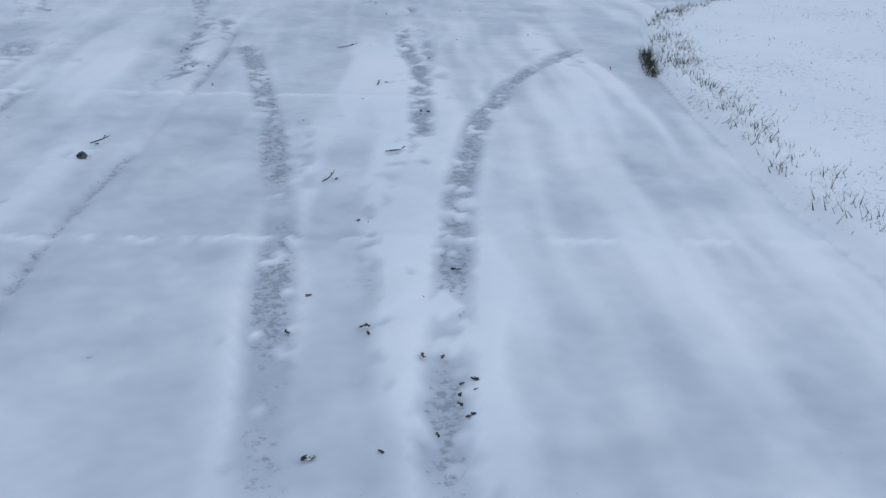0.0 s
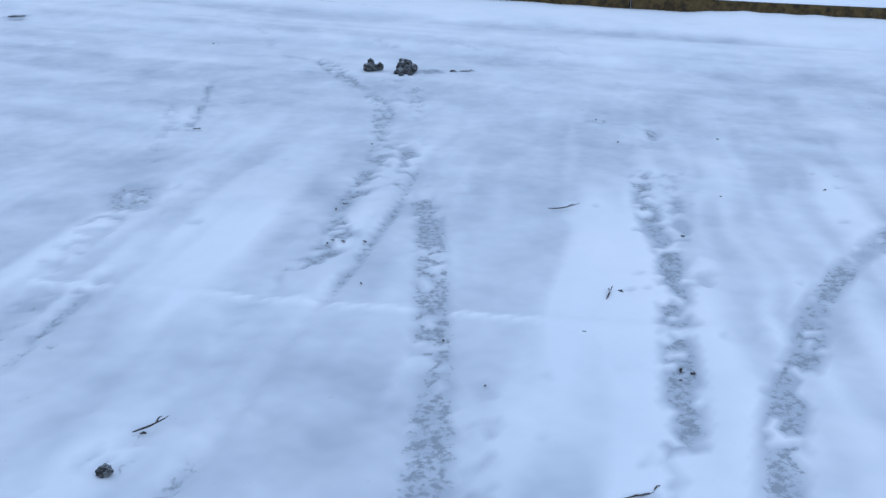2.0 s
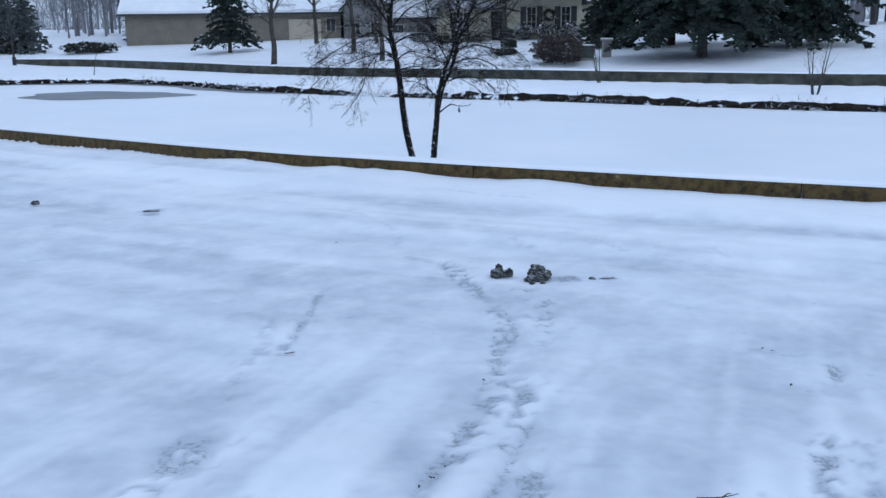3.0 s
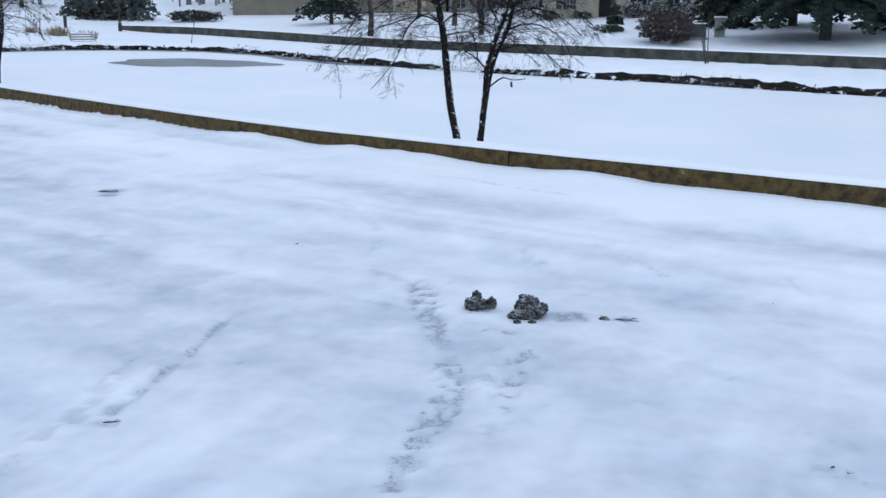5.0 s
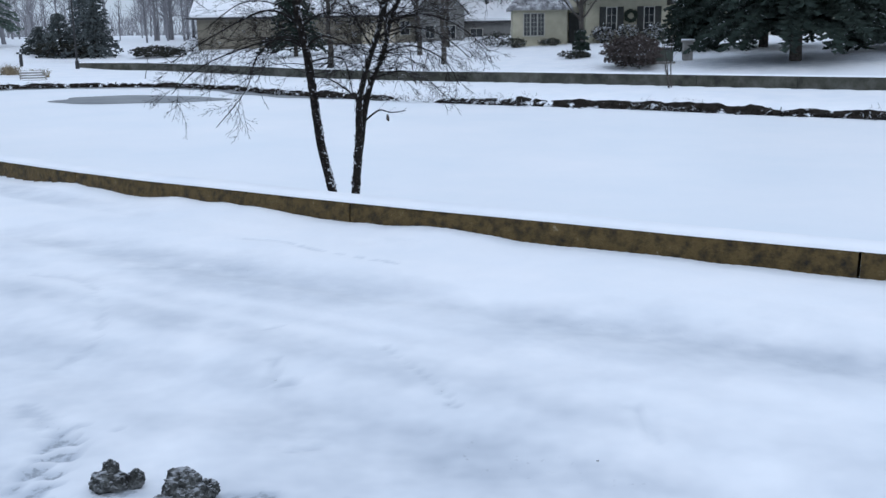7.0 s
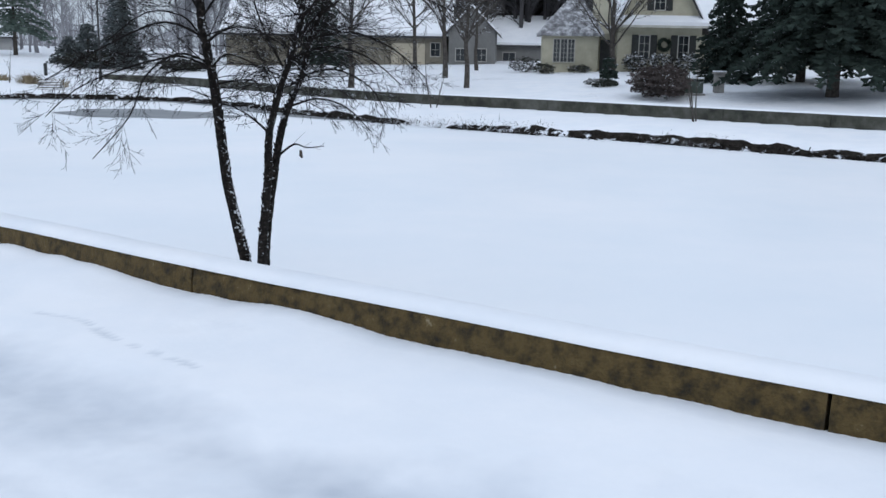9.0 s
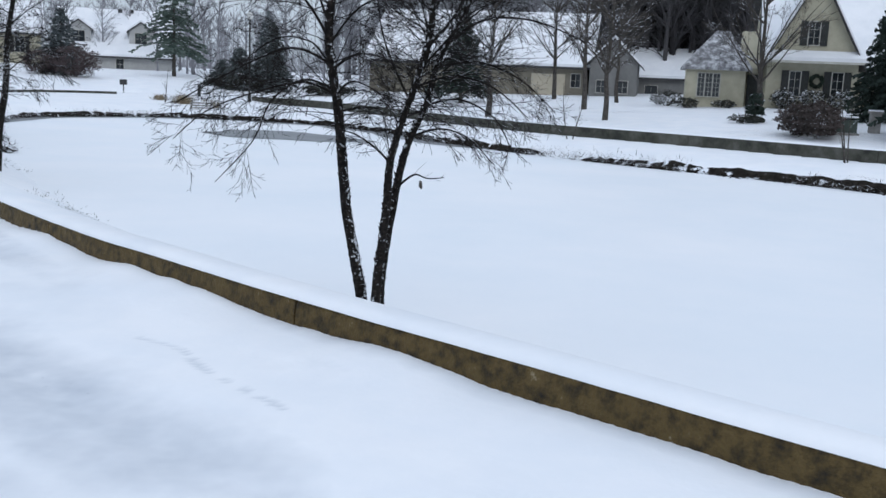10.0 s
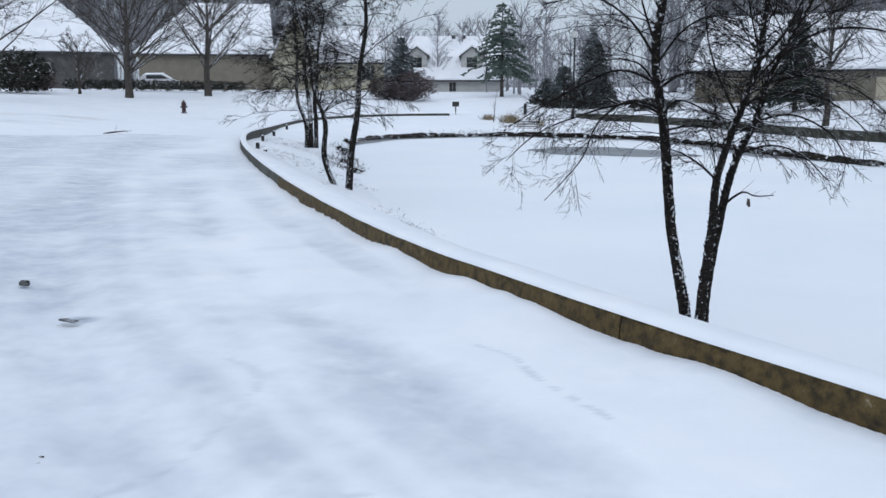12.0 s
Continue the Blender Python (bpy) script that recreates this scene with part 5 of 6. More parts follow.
def cream_house():
    h = thing("house", pose(9.9, 59.9, 0.8, 0, 0, 0), "cream-sided house with black shutters and a steep snowy roof", "house", "houses round the pond")
    wall_block(h, -2.35, 2.45, 0, 6, 2.85, 7.3, "y", CREAM)
    roof_slabs(h, -2.35, 2.45, 0, 6, 2.85, 7.3, "y", 0.35)
    wall_block(h, -2.2, 16, 2.2, 12, 2.8, 9.0, "x", CREAM)
    roof_slabs(h, -2.2, 16, 2.2, 12, 2.8, 9.0, "x", 0.4)
    wall_block(h, -6.7, -3.4, 0.7, 4, 2.05, 2.1, "x", CREAM)
    q = Shape()
    q.add([(-7.0, 0.35, 2.0), (-3.1, 0.35, 2.0), (-3.1, 4.3, 2.0), (-7.0, 4.3, 2.0), (-7.0, 0.35, 2.16), (-3.1, 0.35, 2.16), (-3.1, 4.3, 2.16), (-7.0, 4.3, 2.16), (-5.15, 2.3, 4.3), (-4.35, 2.3, 4.3)],
          [(0, 3, 2, 1), (0, 1, 5, 4), (1, 2, 6, 5), (2, 3, 7, 6), (3, 0, 4, 7), (4, 5, 9, 8), (5, 6, 9), (6, 7, 8, 9), (7, 4, 8)])
    part("bay_roof", q, THIN_SNOW, h, "hipped roof thinly covered with snow")
    wall_block(h, -3.6, -2.1, 1.9, 5, 2.2, 4.4, "x", CREAM)
    s = Shape()
    s.add([(-2.75, -0.75, 2.62), (2.85, -0.75, 2.62), (2.85, 0.05, 3.05), (-2.75, 0.05, 3.05), (-2.75, -0.75, 2.84), (2.85, -0.75, 2.84), (2.85, 0.05, 3.27), (-2.75, 0.05, 3.27)],
          [(0, 3, 2, 1), (4, 5, 6, 7), (0, 1, 5, 4), (1, 2, 6, 5), (2, 3, 7, 6), (3, 0, 4, 7)])
    part("porch_roof", s, ROOF_SNOW, h, "snow-covered pent roof")
    part("gutter", flat_box(-2.8, 2.9, -0.86, -0.74, 2.52, 2.64), TRIM, h)
    window(h, -0.82, 0.72, 0.56, 1.35, 0)
    window(h, 1.42, 0.72, 0.56, 1.35, 0)
    window(h, -0.05, 3.55, 0.56, 1.25, 0)
    for dx in (-5.85, -5.42, -4.99):
        window(h, dx, 0.5, 0.36, 1.3, 0.7, 2, 5, False)
    part("door", flat_box(-3.2, -2.4, 1.8, 1.92, -0.3, 1.85), SHUTTER, h, "dark recessed front door")
    w = Shape()
    r = random.Random(4)
    for k in range(420):
        a = r.uniform(0, 6.28)
        c = Vector((0.31 + 0.30 * math.cos(a), -0.10 + r.uniform(-0.06, 0.02), 1.58 + 0.30 * math.sin(a)))
        e = [Vector((r.uniform(-1, 1), r.uniform(-1, 1), r.uniform(-1, 1))) * 0.13 for _ in range(3)]
        w.add([c + e[0], c + e[1], c + e[2]], [(0, 1, 2)])
    wreath = tagged(part("wreath", w, WREATH), "round evergreen wreath on the house front", "wreath")
    wreath.matrix_world = pose(9.9, 59.9, 0.8)
    part("garage_door", flat_box(8.0, 11.5, 2.05, 2.19, -0.6, 1.6), TRIM, h, "pale garage door")
    for cx in (5.2, 8.6):
        s = Shape().box(cx - 0.3, cx + 0.3, 4.2, 4.25, 5.1, 5.14).box(cx + 0.28, cx + 0.34, 3.6, 4.25, 4.75, 5.18)
        part("skylight_edge", s, SHINGLE, h)


cream_house()


def tan_garage_house():
    h = thing("house", pose(-8.0, 77.0, 0.48), "long tan house with a garage under a snowy roof", "house", "houses round the pond")
    wall_block(h, -13, 4.2, 0, 11, 2.7, 6.6, "x", TAN)
    roof_slabs(h, -13, 4.2, 0, 11, 2.7, 6.6, "x", 0.5)
    wall_block(h, 4.5, 8.0, -1.0, 5, 2.9, 4.6, "y", MID_WALL)
    roof_slabs(h, 4.5, 8.0, -1.0, 5, 2.9, 4.6, "y", 0.4)
    door = part("garage_door", flat_box(0.0, 2.6, -0.06, 0.02, -0.3, 1.95), DOOR, h, "tan panelled garage door")
    for k in range(4):
        part("panel", flat_box(0.06, 2.54, -0.09, -0.061, -0.26 + k * 0.55, 0.23 + k * 0.55), DOOR, door)
    window(h, 3.4, 1.0, 0.7, 1.0, 0, 2, 2, False)
    window(h, 5.4, 0.7, 0.7, 0.9, -1.0, 2, 2, False)
    window(h, 7.0, 0.7, 0.7, 0.9, -1.0, 2, 2, False)
    h2 = thing("house", pose(3.0, 84.0, 0.6), "grey house half hidden behind bare trees", "house", "houses round the pond")
    wall_block(h2, -4, 4, 0, 8, 2.0, 4.2, "x", MID_WALL)
    roof_slabs(h2, -4, 4, 0, 8, 2.0, 4.2, "x", 0.4)
    window(h2, -2.0, 0.6, 1.0, 0.7, 0, 2, 1, False)
    window(h2, 1.4, 0.6, 1.0, 0.7, 0, 2, 1, False)


tan_garage_house()


def pale_house():
    h = thing("house", pose(-50.0, 89.0, 0.6, 0, 0, 30), "pale grey house with dormers in its snowy roof", "house", "houses round the pond")
    wall_block(h, -6, 4.5, 0, 10, 2.2, 6.4, "x", GREY_WALL)
    roof_slabs(h, -6, 4.5, 0, 10, 2.2, 6.4, "x", 0.5)
    for cx in (-4.2, 1.6):
        wall_block(h, cx - 1.1, cx + 1.1, 0.9, 4.5, 4.5, 5.3, "y", GREY_WALL)
        roof_slabs(h, cx - 1.1, cx + 1.1, 0.9, 4.5, 4.5, 5.3, "y", 0.25)
        window(h, cx, 3.2, 1.1, 1.1, 0.9, 2, 2, False)
    for cx in (-0.6, 0.5):
        part("roof_vent", flat_box(cx, cx + 0.4, 4.6, 5.0, 6.2, 6.75), SHINGLE, h)
    window(h, -0.4, 0.7, 0.7, 1.0, 0, 2, 2, False)


pale_house()


def left_houses():
    a = thing("house", pose(-88.5, 64.0, 1.6, 0, 0, 54), "long grey-walled house under a broad snowy roof", "house", "houses round the pond")
    wall_block(a, -12, 10, 0, 12, 3.9, 4.4, "x", DARK_WALL)
    hip_roof(a, -12, 10, 0, 12, 4.0, 10.2, 6.5, 6.5)
    for x in (-3.0, 3.0):
        window(a, x, 1.2, 1.3, 1.5, 0, 2, 2)
    b = thing("house", pose(-74.5, 77.0, 1.9, 0, 0, 45), "tan house with a broad snowy roof behind the hedge", "house", "houses round the pond")
    wall_block(b, -6.5, 7.0, 0, 11, 3.4, 3.6, "x", TAN)
    wall_block(b, 6.9, 7.6, 0.02, 10.98, 3.4, 8.9, "x", TAN)
    hip_roof(b, -6.5, 7.6, 0, 11, 3.5, 9.0, 6.0, 0)
    wall_block(b, 7.4, 12.0, -1.5, 8, 3.4, 7.4, "y", CREAM)
    roof_slabs(b, 7.4, 12.0, -1.5, 8, 3.4, 7.4, "y", 0.4)
    c = thing("house", pose(-62.8, 86.5, 1.7, 0, 0, 38), "cream house with a low snowy roof", "house", "houses round the pond")
    wall_block(c, -4.2, 4.4, 0, 8, 3.0, 6.4, "x", CREAM)
    roof_slabs(c, -4.2, 4.4, 0, 8, 3.0, 6.4, "x", 0.45)
    window(c, 2.4, 0.9, 0.9, 1.5, 0, 2, 2)


left_houses()


# ---- woods beyond ----
def woods(name, label, places, mat, seed, detail=5):
    """Leafless trees past counting, from a few grown patterns."""
    r = random.Random(seed)
    patterns = []
    for k in range(5):
        s = Shape()
        line = bend((0, 0, 0), (0, 0, 1), 1.0, 5, 0.05, 0.03, r)
        s.tube(line, [0.014, 0.012, 0.010, 0.007, 0.004, 0.002], 5)
        for _ in range(22):
            t = r.uniform(0.22, 0.95)
            p = line[int(t * 5)].lerp(line[min(5, int(t * 5) + 1)], t * 5 - int(t * 5))
            a = r.uniform(0, 6.28)
            limb = bend(p, (math.cos(a), math.sin(a), r.uniform(0.7, 1.7)), r.uniform(0.16, 0.34) * (1.25 - t * 0.7), 4, 0.03, 0.1, r)
            s.tube(limb, [0.005, 0.0042, 0.0033, 0.0025, 0.0015], 3)
            for _ in range(detail):
                q = r.uniform(0.2, 1) * 4
                i = min(3, int(q))
                d = side_way(limb[i + 1] - limb[i], r, 20, 50)
                s.tube(bend(limb[i].lerp(limb[i + 1], q - i), d, r.uniform(0.05, 0.13), 2, 0.03, 0.1, r), [0.0024, 0.0018, 0.001], 3)
        patterns.append((np.array(s.v), s.f))
    v, f, o = [], [], 0
    for x, y, h in places:
        p, faces = patterns[r.randrange(5)]
        a, wide = r.uniform(0, 6.28), r.uniform(0.8, 1.2)
        q = np.stack([(p[:, 0] * math.cos(a) - p[:, 1] * math.sin(a)) * wide * h + x, (p[:, 0] * math.sin(a) + p[:, 1] * math.cos(a)) * wide * h + y, p[:, 2] * h + 0.9], 1)
        v.append(q)
        f.extend(tuple(i + o for i in face) for face in faces)
        o += len(p)
    me = bpy.data.meshes.new(name)
    me.from_pydata(np.concatenate(v).tolist(), [], f)
    me.materials.append(mat)
    me.update()
    return tagged(new(name, me), label, "woods", kind="stuff")


def wood_places():
    r = random.Random(17)
    out = []
    for _ in range(430):
        az = r.uniform(-26, 76)
        d = r.uniform(96, 150) if az < 36 else r.uniform(128, 185)
        tall = 7.5 if 18 < az < 38 else (11 if az < 45 else 15)
        if az < 12:
            tall = 15
        out.append((-d * math.sin(radians(az)), d * math.cos(radians(az)), tall * r.uniform(0.75, 1.25)))
    for _ in range(200):
        az, d = r.uniform(40, 80), r.uniform(124, 150)
        out.append((-d * math.sin(radians(az)), d * math.cos(radians(az)), r.uniform(14, 21)))
    for _ in range(50):
        out.append((r.uniform(-30, -12), r.uniform(88, 100), r.uniform(6, 10)))
    for _ in range(34):
        out.append((r.uniform(17, 40), r.uniform(62, 90), r.uniform(11, 16)))
    return out


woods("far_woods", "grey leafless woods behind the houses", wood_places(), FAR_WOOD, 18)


def grove_places():
    r = random.Random(27)
    return [(r.uniform(-4, 9), r.uniform(86, 104), r.uniform(12, 18)) for _ in range(230)] + [(r.uniform(19, 42), r.uniform(66, 92), r.uniform(11, 16)) for _ in range(60)]


woods("grove", "dark leafless grove beside the cream house", grove_places(), GROVE_WOOD, 28, 6)


def far_undergrowth():
    """The low grey mass of brush that closes the view between the houses."""
    r = random.Random(19)
    s = Shape()
    for _ in range(22000):
        az, d = radians(r.uniform(-28, 78)), r.uniform(138, 170)
        gap = 19 < math.degrees(az) < 33
        p = Vector((-d * math.sin(az), d * math.cos(az), 0.8 + (3.4 if gap else 8.5) * r.random() ** 1.6))
        way = Vector((r.uniform(-0.6, 0.6), r.uniform(-0.6, 0.6), 1)) * r.uniform(0.8, 2.2)
        e = [Vector((-0.05, 0, 0)), Vector((0.05, 0, 0)), way]
        s.add([p + e[0], p + e[1], p + e[2]], [(0, 1, 2)])
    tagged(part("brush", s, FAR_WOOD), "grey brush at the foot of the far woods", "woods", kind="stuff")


far_undergrowth()


# ---- street furniture ----
def street_lamp(x, y, h):
    z = land_at(x, y)
    ob = thing("street_lamp", pose(x, y, z), "black post lamp with a round glass head behind the pond", "street lamp")
    part("pole", Shape().tube([(0, 0, -0.2), (0, 0, 0.5), (0, 0, 0.55), (0, 0, h - 0.55)], [0.13, 0.12, 0.06, 0.05], 10), BLACK, ob)
    part("collar", Shape().tube([(0, 0, h - 0.56), (0, 0, h - 0.5), (0, 0, h - 0.45)], [0.07, 0.14, 0.12], 10), BLACK, ob)
    part("globe", Shape().tube([(0, 0, h - 0.45), (0, 0, h - 0.3), (0, 0, h - 0.12), (0, 0, h)], [0.13, 0.2, 0.19, 0.08], 12), GLOW, ob, "frosted glass globe")
    part("finial", Shape().tube([(0, 0, h), (0, 0, h + 0.06), (0, 0, h + 0.15)], [0.12, 0.06, 0.01], 8), BLACK, ob)


street_lamp(-24.2, 61.1, 5.7)


def hydrant(x, y):
    ob = thing("fire_hydrant", pose(x, y, land_at(x, y), 0, 0, 30), "dull red fire hydrant with snow on its cap", "hydrant")
    part("barrel", Shape().tube([(0, 0, -0.1), (0, 0, 0.06), (0, 0, 0.07), (0, 0, 0.5)], [0.17, 0.17, 0.12, 0.12], 12), RED, ob)
    part("bonnet", Shape().tube([(0, 0, 0.5), (0, 0, 0.55), (0, 0, 0.66), (0, 0, 0.74), (0, 0, 0.8)], [0.16, 0.16, 0.12, 0.06, 0.03], 12), RED, ob)
    for a in (0, 90, 180):
        d = Vector((math.cos(radians(a)), math.sin(radians(a)), 0))
        part("nozzle", Shape().tube([d * 0.1 + Vector((0, 0, 0.4)), d * 0.2 + Vector((0, 0, 0.4)), d * 0.22 + Vector((0, 0, 0.4))], [0.06, 0.06, 0.045], 8), RED, ob)


hydrant(-42.7, 44.4)


def small_sign(x, y):
    ob = thing("yard_sign", pose(x, y, land_at(x, y), 0, 0, 30), "small dark box sign on a short post", "sign")
    part("post", flat_box(-0.04, 0.04, -0.04, 0.04, -0.1, 0.6), BLACK, ob)
    part("board", flat_box(-0.24, 0.24, -0.05, 0.05, 0.55, 0.9), BLACK, ob)
    part("snow", flat_box(-0.23, 0.23, -0.045, 0.045, 0.9, 0.94), SNOW_CAP, ob, "thin cap of snow")


small_sign(-33.5, 61.5)


def dark_post(x, y, h, r0, label):
    ob = thing("marker_post", pose(x, y, land_at(x, y)), label, "post", "marker posts")
    part("post", Shape().tube([(0, 0, -0.1), (0, 0, h * 0.9), (0, 0, h)], [r0, r0, r0 * 0.7], 9), BLACK, ob)
    part("snow", Shape().tube([(0, 0, h), (0, 0, h + 0.02), (0, 0, h + 0.035)], [r0 * 0.8, r0 * 0.7, r0 * 0.2], 9), SNOW_CAP, ob, "small cap of snow")


dark_post(-28.2, 62.0, 0.8, 0.11, "short dark post beyond the pond")
for x, y in ((-14.55, 20.75), (-16.65, 22.75), (-20.35, 27.0), (-23.7, 31.3), (-26.6, 35.4)):
    dark_post(x, y, 0.19, 0.055, "short dark stub beside the kerb")


def utility_box(x, y):
    z = land_at(x, y)
    ob = thing("transformer_box", pose(x, y, z, 0, 0, -8) @ Matrix.Diagonal((0.8, 0.8, 0.8, 1)), "green pad-mounted transformer box with snow on top", "utility box")
    part("pad", flat_box(-0.6, 0.6, -0.6, 0.6, -0.2, 0.08), STONE, ob, "concrete pad")
    part("cabinet", Shape().add([(-0.48, -0.42, 0.08), (0.48, -0.42, 0.08), (0.48, 0.42, 0.08), (-0.48, 0.42, 0.08), (-0.48, -0.40, 0.72), (0.48, -0.40, 0.72), (0.46, 0.40, 0.80), (-0.46, 0.40, 0.80)],
                                [(0, 3, 2, 1), (4, 5, 6, 7), (0, 1, 5, 4), (1, 2, 6, 5), (2, 3, 7, 6), (3, 0, 4, 7)]), GREEN, ob)
    part("lid", flat_box(-0.52, 0.52, -0.46, 0.46, 0.80, 0.85), GREEN, ob)
    part("hatch", flat_box(-0.42, 0.42, -0.445, -0.42, 0.14, 0.66), GREEN, ob)
    part("snow", Shape().box(-0.5, 0.5, -0.44, 0.44, 0.85, 0.91), SNOW_CAP, ob, "cap of snow")
    other = thing("stone_pillar", pose(x + 1.15, y + 0.5, land_at(x + 1.15, y + 0.5)), "grey stone pillar capped with snow", "pillar")
    part("shaft", flat_box(-0.2, 0.2, -0.2, 0.2, -0.2, 0.8), STONE, other)
    part("cap", flat_box(-0.27, 0.27, -0.27, 0.27, 0.8, 0.88), STONE, other)
    part("snow", flat_box(-0.25, 0.25, -0.25, 0.25, 0.88, 0.94), SNOW_CAP, other, "cap of snow")


utility_box(9.35, 44.6)


def stone_steps(x, y, turn):
    """Flat stones stacked as steps down the bank, each with snow on it."""
    r = random.Random(6)
    ob = thing("stone_steps", pose(x, y, land_at(x, y), 0, 0, turn), "grey stacked stone steps capped with snow on the bank", "steps")
    for k in range(4):
        w, d, z = 0.62 + 0.1 * r.random(), 0.26, 0.12 * k - 0.1
        rim = [(w * math.cos(q) * r.uniform(0.85, 1.1), d * math.sin(q) * r.uniform(0.85, 1.1) + 0.42 * k) for q in (0.5, 1.3, 1.9, 2.7, 3.6, 4.4, 5.1, 5.9)]
        n = len(rim)
        slab = Shape().add([*[(a, b, z - 0.1) for a, b in rim], *[(a, b, z + 0.12) for a, b in rim]], [tuple(range(n, 2 * n)), *[(i, (i + 1) % n, n + (i + 1) % n, n + i) for i in range(n)]])
        stone = part("stone", slab, STONE, ob)
        part("snow", Shape().add([*[(a * 0.93, b, z + 0.121) for a, b in rim], *[(a * 0.85, b * 0.98, z + 0.16) for a, b in rim]], [tuple(range(n, 2 * n)), *[(i, (i + 1) % n, n + (i + 1) % n, n + i) for i in range(n)]]), SNOW_CAP, stone, "thin cap of snow")


stone_steps(-22.4, 51.0, 28)


def parked_car(x, y, turn):
    z = land_at(x, y) + 0.15
    ob = thing("parked_car", pose(x, y, z, 0, 0, turn), "pale car under snow parked behind the hedge", "car")
    side = [(-2.2, 0.35), (-2.25, 0.75), (-1.5, 0.95), (-0.9, 1.42), (0.7, 1.45), (1.5, 0.98), (2.2, 0.85), (2.25, 0.35)]
    s = Shape().add([*[(a, -0.88, b) for a, b in side], *[(a, 0.88, b) for a, b in side]], [tuple(reversed(range(8))), tuple(range(8, 16)), *[(i, (i + 1) % 8, 8 + (i + 1) % 8, 8 + i) for i in range(8)]])
    part("body", s, PAINT, ob)
    g = Shape().add([(-0.8, -0.89, 1.0), (1.3, -0.89, 1.0), (0.65, -0.89, 1.36), (-0.75, -0.89, 1.36)], [(0, 1, 2, 3)]).box(-0.75, 0.65, -0.892, -0.885, 1.02, 1.3)
    part("side_window", g, PANE, ob)
    part("snow", Shape().add([(-1.6, -0.86, 0.95), (-0.9, -0.86, 1.43), (0.72, -0.86, 1.46), (1.6, -0.86, 0.98), (-1.6, 0.86, 0.95), (-0.9, 0.86, 1.43), (0.72, 0.86, 1.46), (1.6, 0.86, 0.98),
                              (-1.4, 0, 1.15), (-0.9, 0, 1.58), (0.72, 0, 1.6), (1.5, 0, 1.12)], [(0, 1, 9, 8), (1, 2, 10, 9), (2, 3, 11, 10), (8, 9, 5, 4), (9, 10, 6, 5), (10, 11, 7, 6)]), SNOW_CAP, ob, "snow over roof and glass")
    for wx in (-1.4, 1.4):
        wheel = part("wheel", Shape().tube([(wx, -0.92, 0.32), (wx, -0.72, 0.32)], [0.32, 0.32], 16), BLACK, ob)
        part("rim", Shape().tube([(wx, -0.93, 0.32), (wx, -0.9, 0.32)], [0.18, 0.2], 12), TRIM, wheel)


parked_car(-71.0, 67.4, 42)


# ---- things lying in the snow ----
def clod(name, x, y, lumps, label, seed, z=0.0):
    """A lump of frozen dirty slush, built of several ragged balls."""
    bm = bmesh.new()
    for cx, cy, cz, sx, sy, sz in lumps:
        made = bmesh.ops.create_icosphere(bm, subdivisions=4, radius=1)["verts"]
        for v in made:
            p = v.co.copy()
            n = 1 + 0.30 * noise.noise(p * 1.6 + Vector((seed, cx * 9, 0))) + 0.20 * noise.noise(p * 4.1 + Vector((0, seed, cy * 7))) + 0.13 * noise.noise(p * 9.0 + Vector((seed, 0, 5)))
            v.co = Vector((cx + sx * p.x * n, cy + sy * p.y * n, max(-0.01, cz + sz * p.z * n)))
    me = bpy.data.meshes.new(name)
    bm.to_mesh(me)
    bm.free()
    me.materials.append(SLUSH)
    ob = tagged(new(name, me), label, "ice clod", "slush clods on the road")
    ob.matrix_world = pose(x, y, land_at(x, y) + z) @ Matrix.Diagonal((0.72, 0.72, 0.72, 1))
    return ob


clod("slush_clod", -0.22, 3.66, [(-0.03, 0, 0.045, 0.078, 0.06, 0.055), (-0.02, 0.02, 0.10, 0.035, 0.03, 0.04), (0.085, 0.03, 0.04, 0.038, 0.035, 0.05), (0.035, 0.01, 0.03, 0.03, 0.03, 0.025)], "two-humped clod of dirty frozen slush on the road", 1)
clod("slush_clod", 0.035, 3.57, [(-0.01, 0.02, 0.07, 0.085, 0.08, 0.085), (-0.05, -0.06, 0.03, 0.09, 0.055, 0.045), (0.03, -0.04, 0.05, 0.07, 0.06, 0.06), (0.085, 0.06, 0.045, 0.05, 0.04, 0.045), (-0.01, 0.05, 0.11, 0.05, 0.045, 0.04), (-0.10, -0.03, 0.02, 0.04, 0.035, 0.025)], "large ragged clod of dirty frozen slush on the road", 2)
clod("slush_crumb", -0.03, 3.455, [(0, 0, 0.016, 0.028, 0.022, 0.02)], "small dark crumb beside the large clod", 3)
clod("slush_crumb", 0.045, 3.46, [(0, 0, 0.014, 0.026, 0.02, 0.018)], "small dark crumb beside the large clod", 4)
clod("slush_crumb", 0.41, 3.545, [(0, 0, 0.01, 0.03, 0.02, 0.014), (0.02, -0.015, 0.006, 0.02, 0.012, 0.01)], "small dark crumb on the snow", 5)
clod("slush_crumb", -4.62, 7.1, [(0, 0, 0.02, 0.055, 0.04, 0.03), (0.03, 0.02, 0.02, 0.03, 0.03, 0.03)], "dark frozen crumb on the open road", 6)
clod("slush_crumb", -3.31, 6.52, [(0, 0, 0.004, 0.10, 0.035, 0.012), (-0.05, -0.02, 0.004, 0.05, 0.02, 0.010), (0.06, 0.03, 0.004, 0.05, 0.015, 0.008)], "flat dark smear of frozen slush on the road", 7)
clod("slush_crumb", -1.82, -1.64, [(0, 0, 0.014, 0.028, 0.024, 0.022)], "dark frozen crumb on the drive", 8)


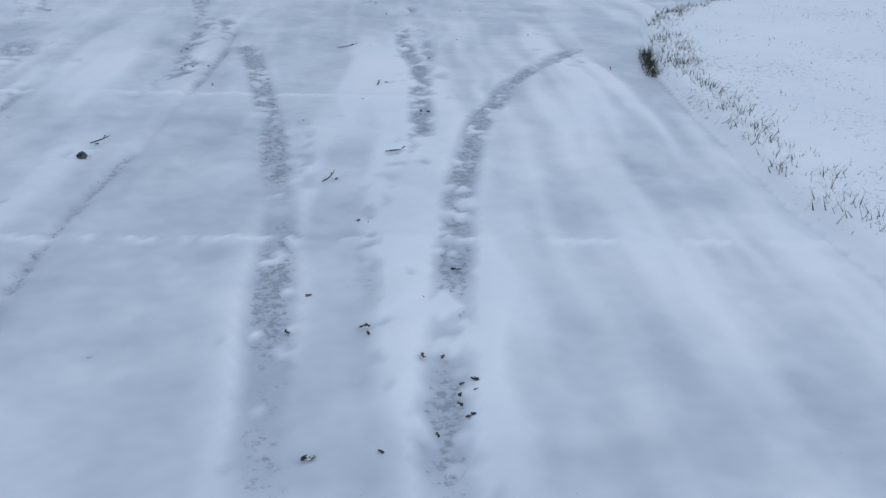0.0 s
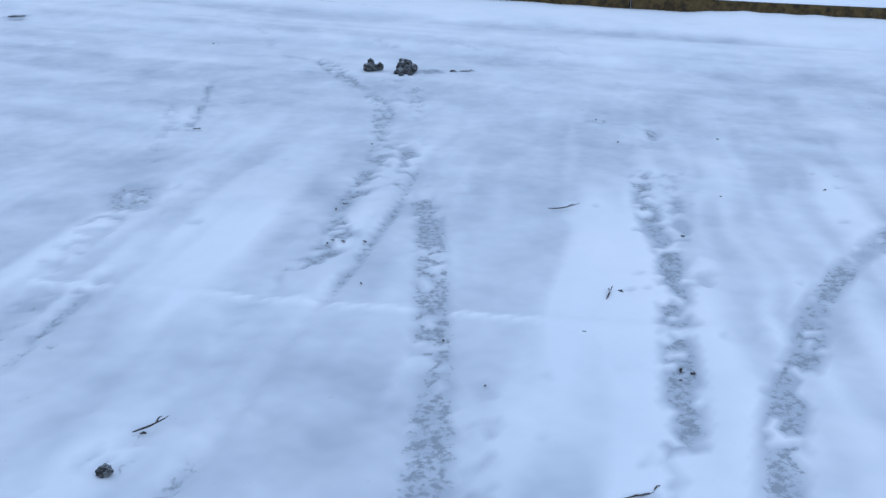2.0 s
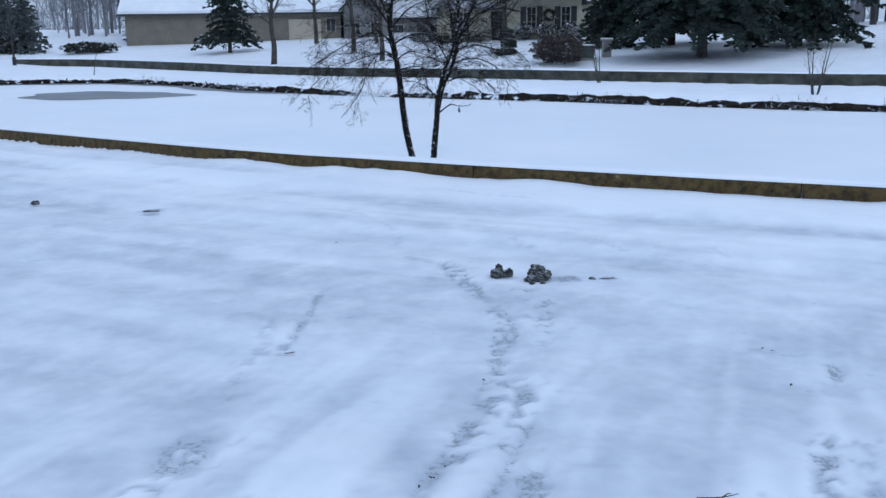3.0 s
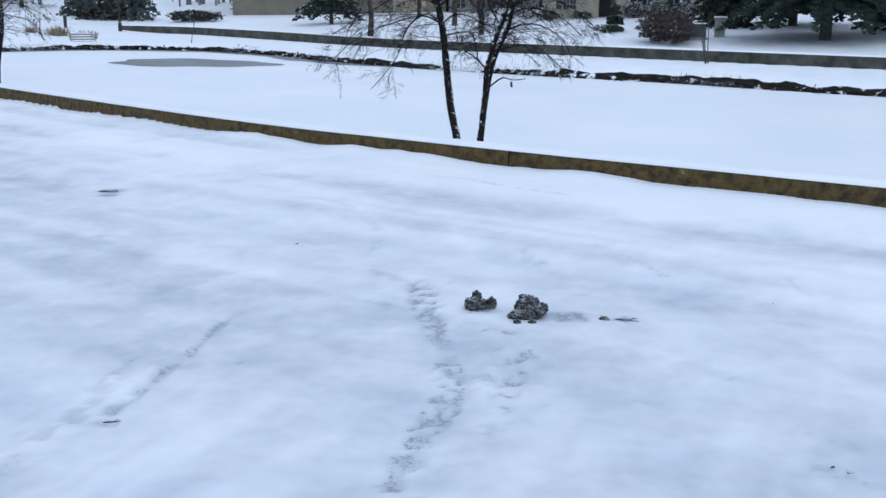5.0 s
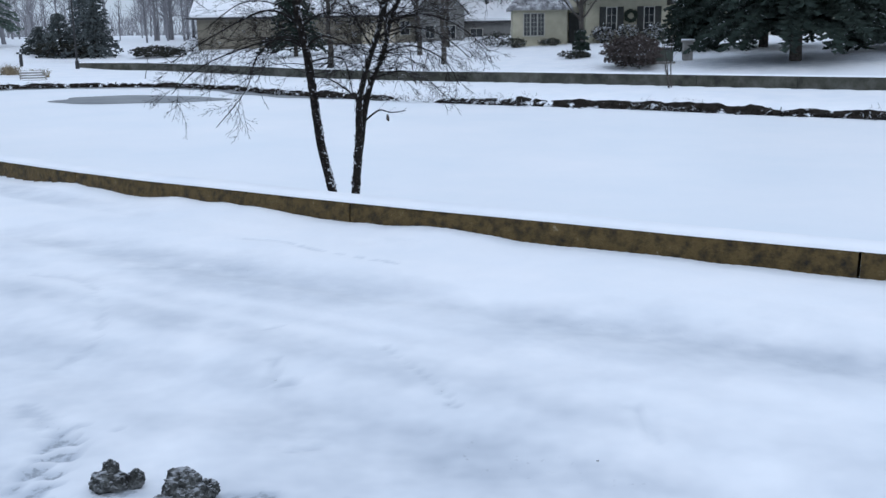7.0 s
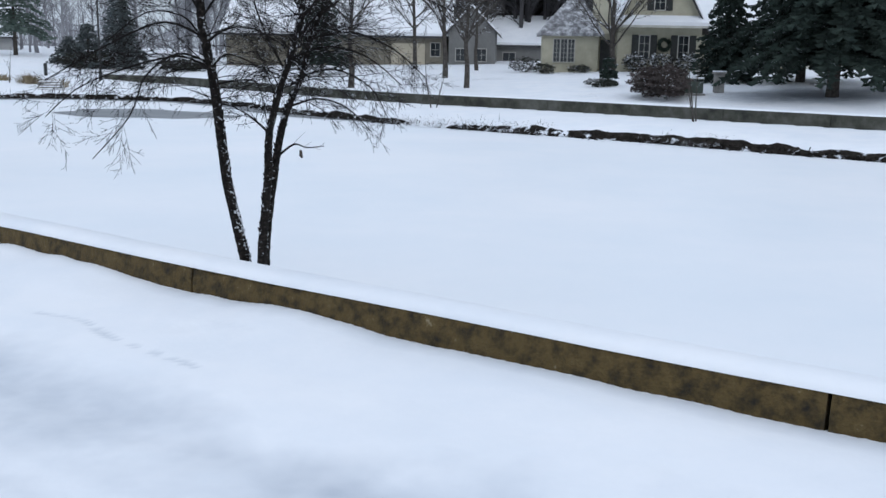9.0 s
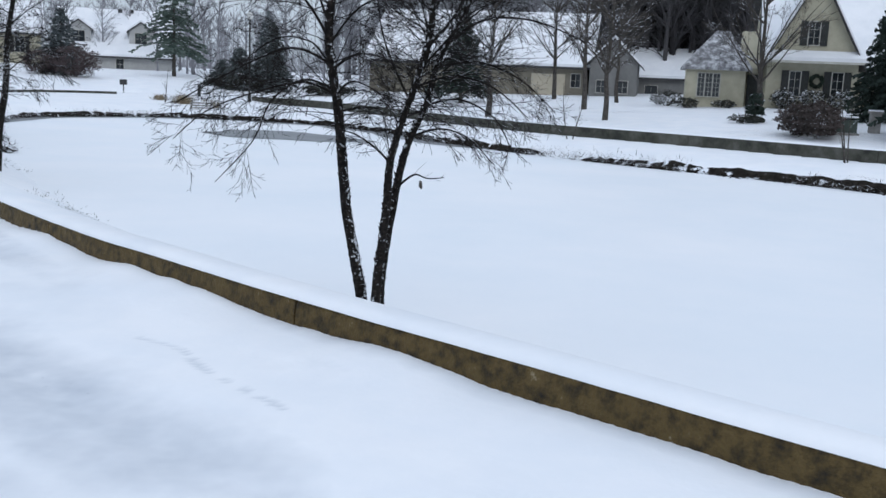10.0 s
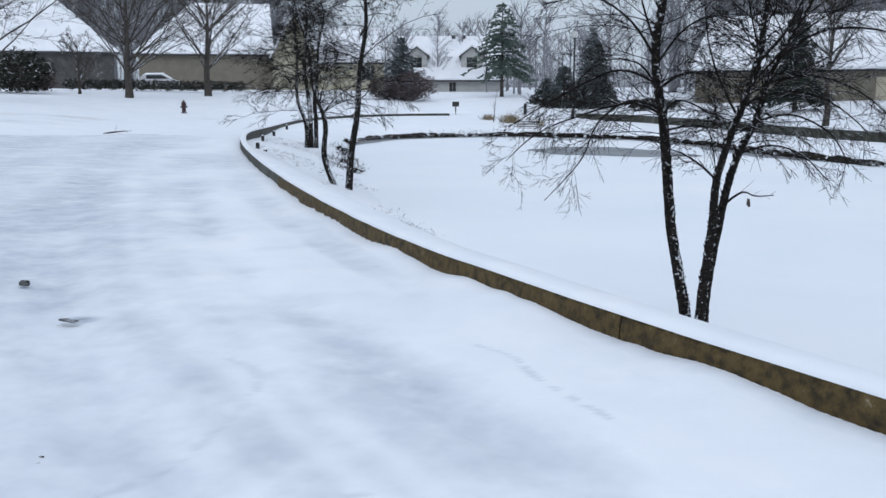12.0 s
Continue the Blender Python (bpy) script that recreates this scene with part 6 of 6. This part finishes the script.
def leaf_bit(x, y, size, turn, seed, kind):
    """A withered leaf or twig lying half in the snow."""
    r = random.Random(seed)
    s = Shape()
    if kind == "twig":
        line = bend((-size / 2, 0, 0.006), (1, r.uniform(-0.3, 0.3), 0.02), size, 5, -0.01, 0.16, r)
        s.tube(line, [0.002, 0.003, 0.003, 0.0025, 0.002, 0.001], 5)
        k = line[3]
        s.tube([k, k + Vector((size * 0.12, size * 0.14, 0.006)), k + Vector((size * 0.2, size * 0.18, 0.004))], [0.003, 0.002, 0.001], 4)
    else:
        for q in range(r.randrange(1, 4)):
            cx, cy = r.uniform(-0.6, 0.6) * size * (q > 0), r.uniform(-0.5, 0.5) * size * (q > 0)
            w, h = size * r.uniform(0.3, 0.55), size * r.uniform(0.08, 0.22)
            n = 8
            rim = [Vector((cx + w * math.cos(6.283 * i / n) * r.uniform(0.7, 1.2), cy + w * 0.55 * math.sin(6.283 * i / n) * r.uniform(0.6, 1.2), h * r.uniform(0.1, 1.0))) for i in range(n)]
            o = len(s.v)
            s.add([*rim, (cx, cy, h * 0.15), (cx, cy, -0.004)], [*[(i, (i + 1) % n, n) for i in range(n)], *[((i + 1) % n, i, n + 1) for i in range(n)]])
    name, what = ("twig", "thin dark twig lying on the snow") if kind == "twig" else ("dead_leaf", "dark withered leaf lying on the snow")
    ob = tagged(part(name, s, DEBRIS), what, "twig" if kind == "twig" else "leaf", "leaves and twigs on the snow")
    z = 0.05 * max(0, 2 - y) if x < 2.5 else land_at(x, y)
    ob.matrix_world = pose(x, y, z + 0.002, 0, 0, turn)


LEAVES = [(-1.73, -1.46), (-2.0, -1.74), (-0.98, -0.02), (-1.06, -0.06), (-0.89, -0.05), (-1.02, 0.0), (-0.98, -0.51), (-0.96, -2.81), (-0.99, -2.77), (-0.92, -2.83), (-1.17, -3.95), (-1.2, -4.0), (-1.12, -3.94),
          (-1.14, -3.99), (-1.22, -4.04), (-1.16, -4.06), (-0.07, -0.86), (-0.03, -0.8), (-1.28, -3.55), (-1.29, -3.6), (-0.14, -1.5), (-0.11, -1.44), (-0.08, -1.47), (-1.15, -3.8), (-1.25, -3.82), (-1.05, -3.45),
          (-0.74, -1.4), (-0.57, 1.65), (-1.44, 4.98), (-1.39, 4.93), (3.09, 1.96), (1.55, 0.23), (0.96, 0.24), (-0.13, -0.87), (-1.05, -0.04), (-0.22, 3.25), (0.0, 5.81), (2.15, 4.42), (2.2, 4.44), (0.94, 4.13), (0.06, 4.75),
          (0.1, 4.68), (0.07, 5.67), (1.35, 3.9), (0.9, 3.35), (1.9, 3.7), (-1.36, -3.3), (-1.5, -3.5), (-1.21, -4.09), (-1.33, -4.13), (-1.48, -4.14), (-1.65, -4.1), (-1.2, -3.78), (-0.05, -0.77), (0.91, 1.4), (1.56, 1.36), (0.5, -0.27), (-0.79, -1.07), (-0.05, -0.72), (-2.59, 6.32), (-2.55, 6.35), (-1.46, 4.9), (-1.0, 4.54), (1.06, 1.98), (1.02, 2.02), (-0.9, 0.5), (-0.84, 0.6), (-0.95, 0.42), (-0.85, -3.3), (-0.9, -2.3), (-1.1, -1.95), (0.25, -0.35), (0.35, 0.05), (-0.3, -1.1)]
for k, (x, y) in enumerate(LEAVES):
    leaf_bit(x, y, 0.014 + 0.016 * ((k * 37) % 10) / 10, (k * 71) % 360, 300 + k, "leaf")
for k, (x, y, size, turn) in enumerate([(0.11, 0.19, 0.15, -20), (-0.93, -2.31, 0.09, 20), (-0.5, -2.05, 0.14, -8), (-1.71, -1.44, 0.11, 15), (-2.65, 6.47, 0.14, 20), (0.52, 3.53, 0.16, -25), (3.78, 0.88, 0.3, 15), (-0.08, -0.83, 0.1, 40), (-1.58, 2.2, 0.07, 10), (1.45, -0.95, 0.05, 60)]):
    leaf_bit(x, y, size, turn, 400 + k, "twig")


def fallen_branch(x, y):
    r = random.Random(5)
    s = Shape()
    line = bend((-0.45, 0, 0.04), (1, 0.1, 0.03), 0.95, 6, -0.01, 0.06, r)
    s.tube(line, [0.02, 0.03, 0.03, 0.025, 0.02, 0.015, 0.008], 6)
    twigs(s, line, 0.02, 0, r, 0.0, 6, (30, 60), 0.25, 4)
    ob = tagged(part("fallen_branch", s, OAK), "grey fallen branch at the road's edge", "branch")
    ob.matrix_world = pose(x, y, land_at(x, y), 0, 0, 35)


fallen_branch(-25.2, 24.9)
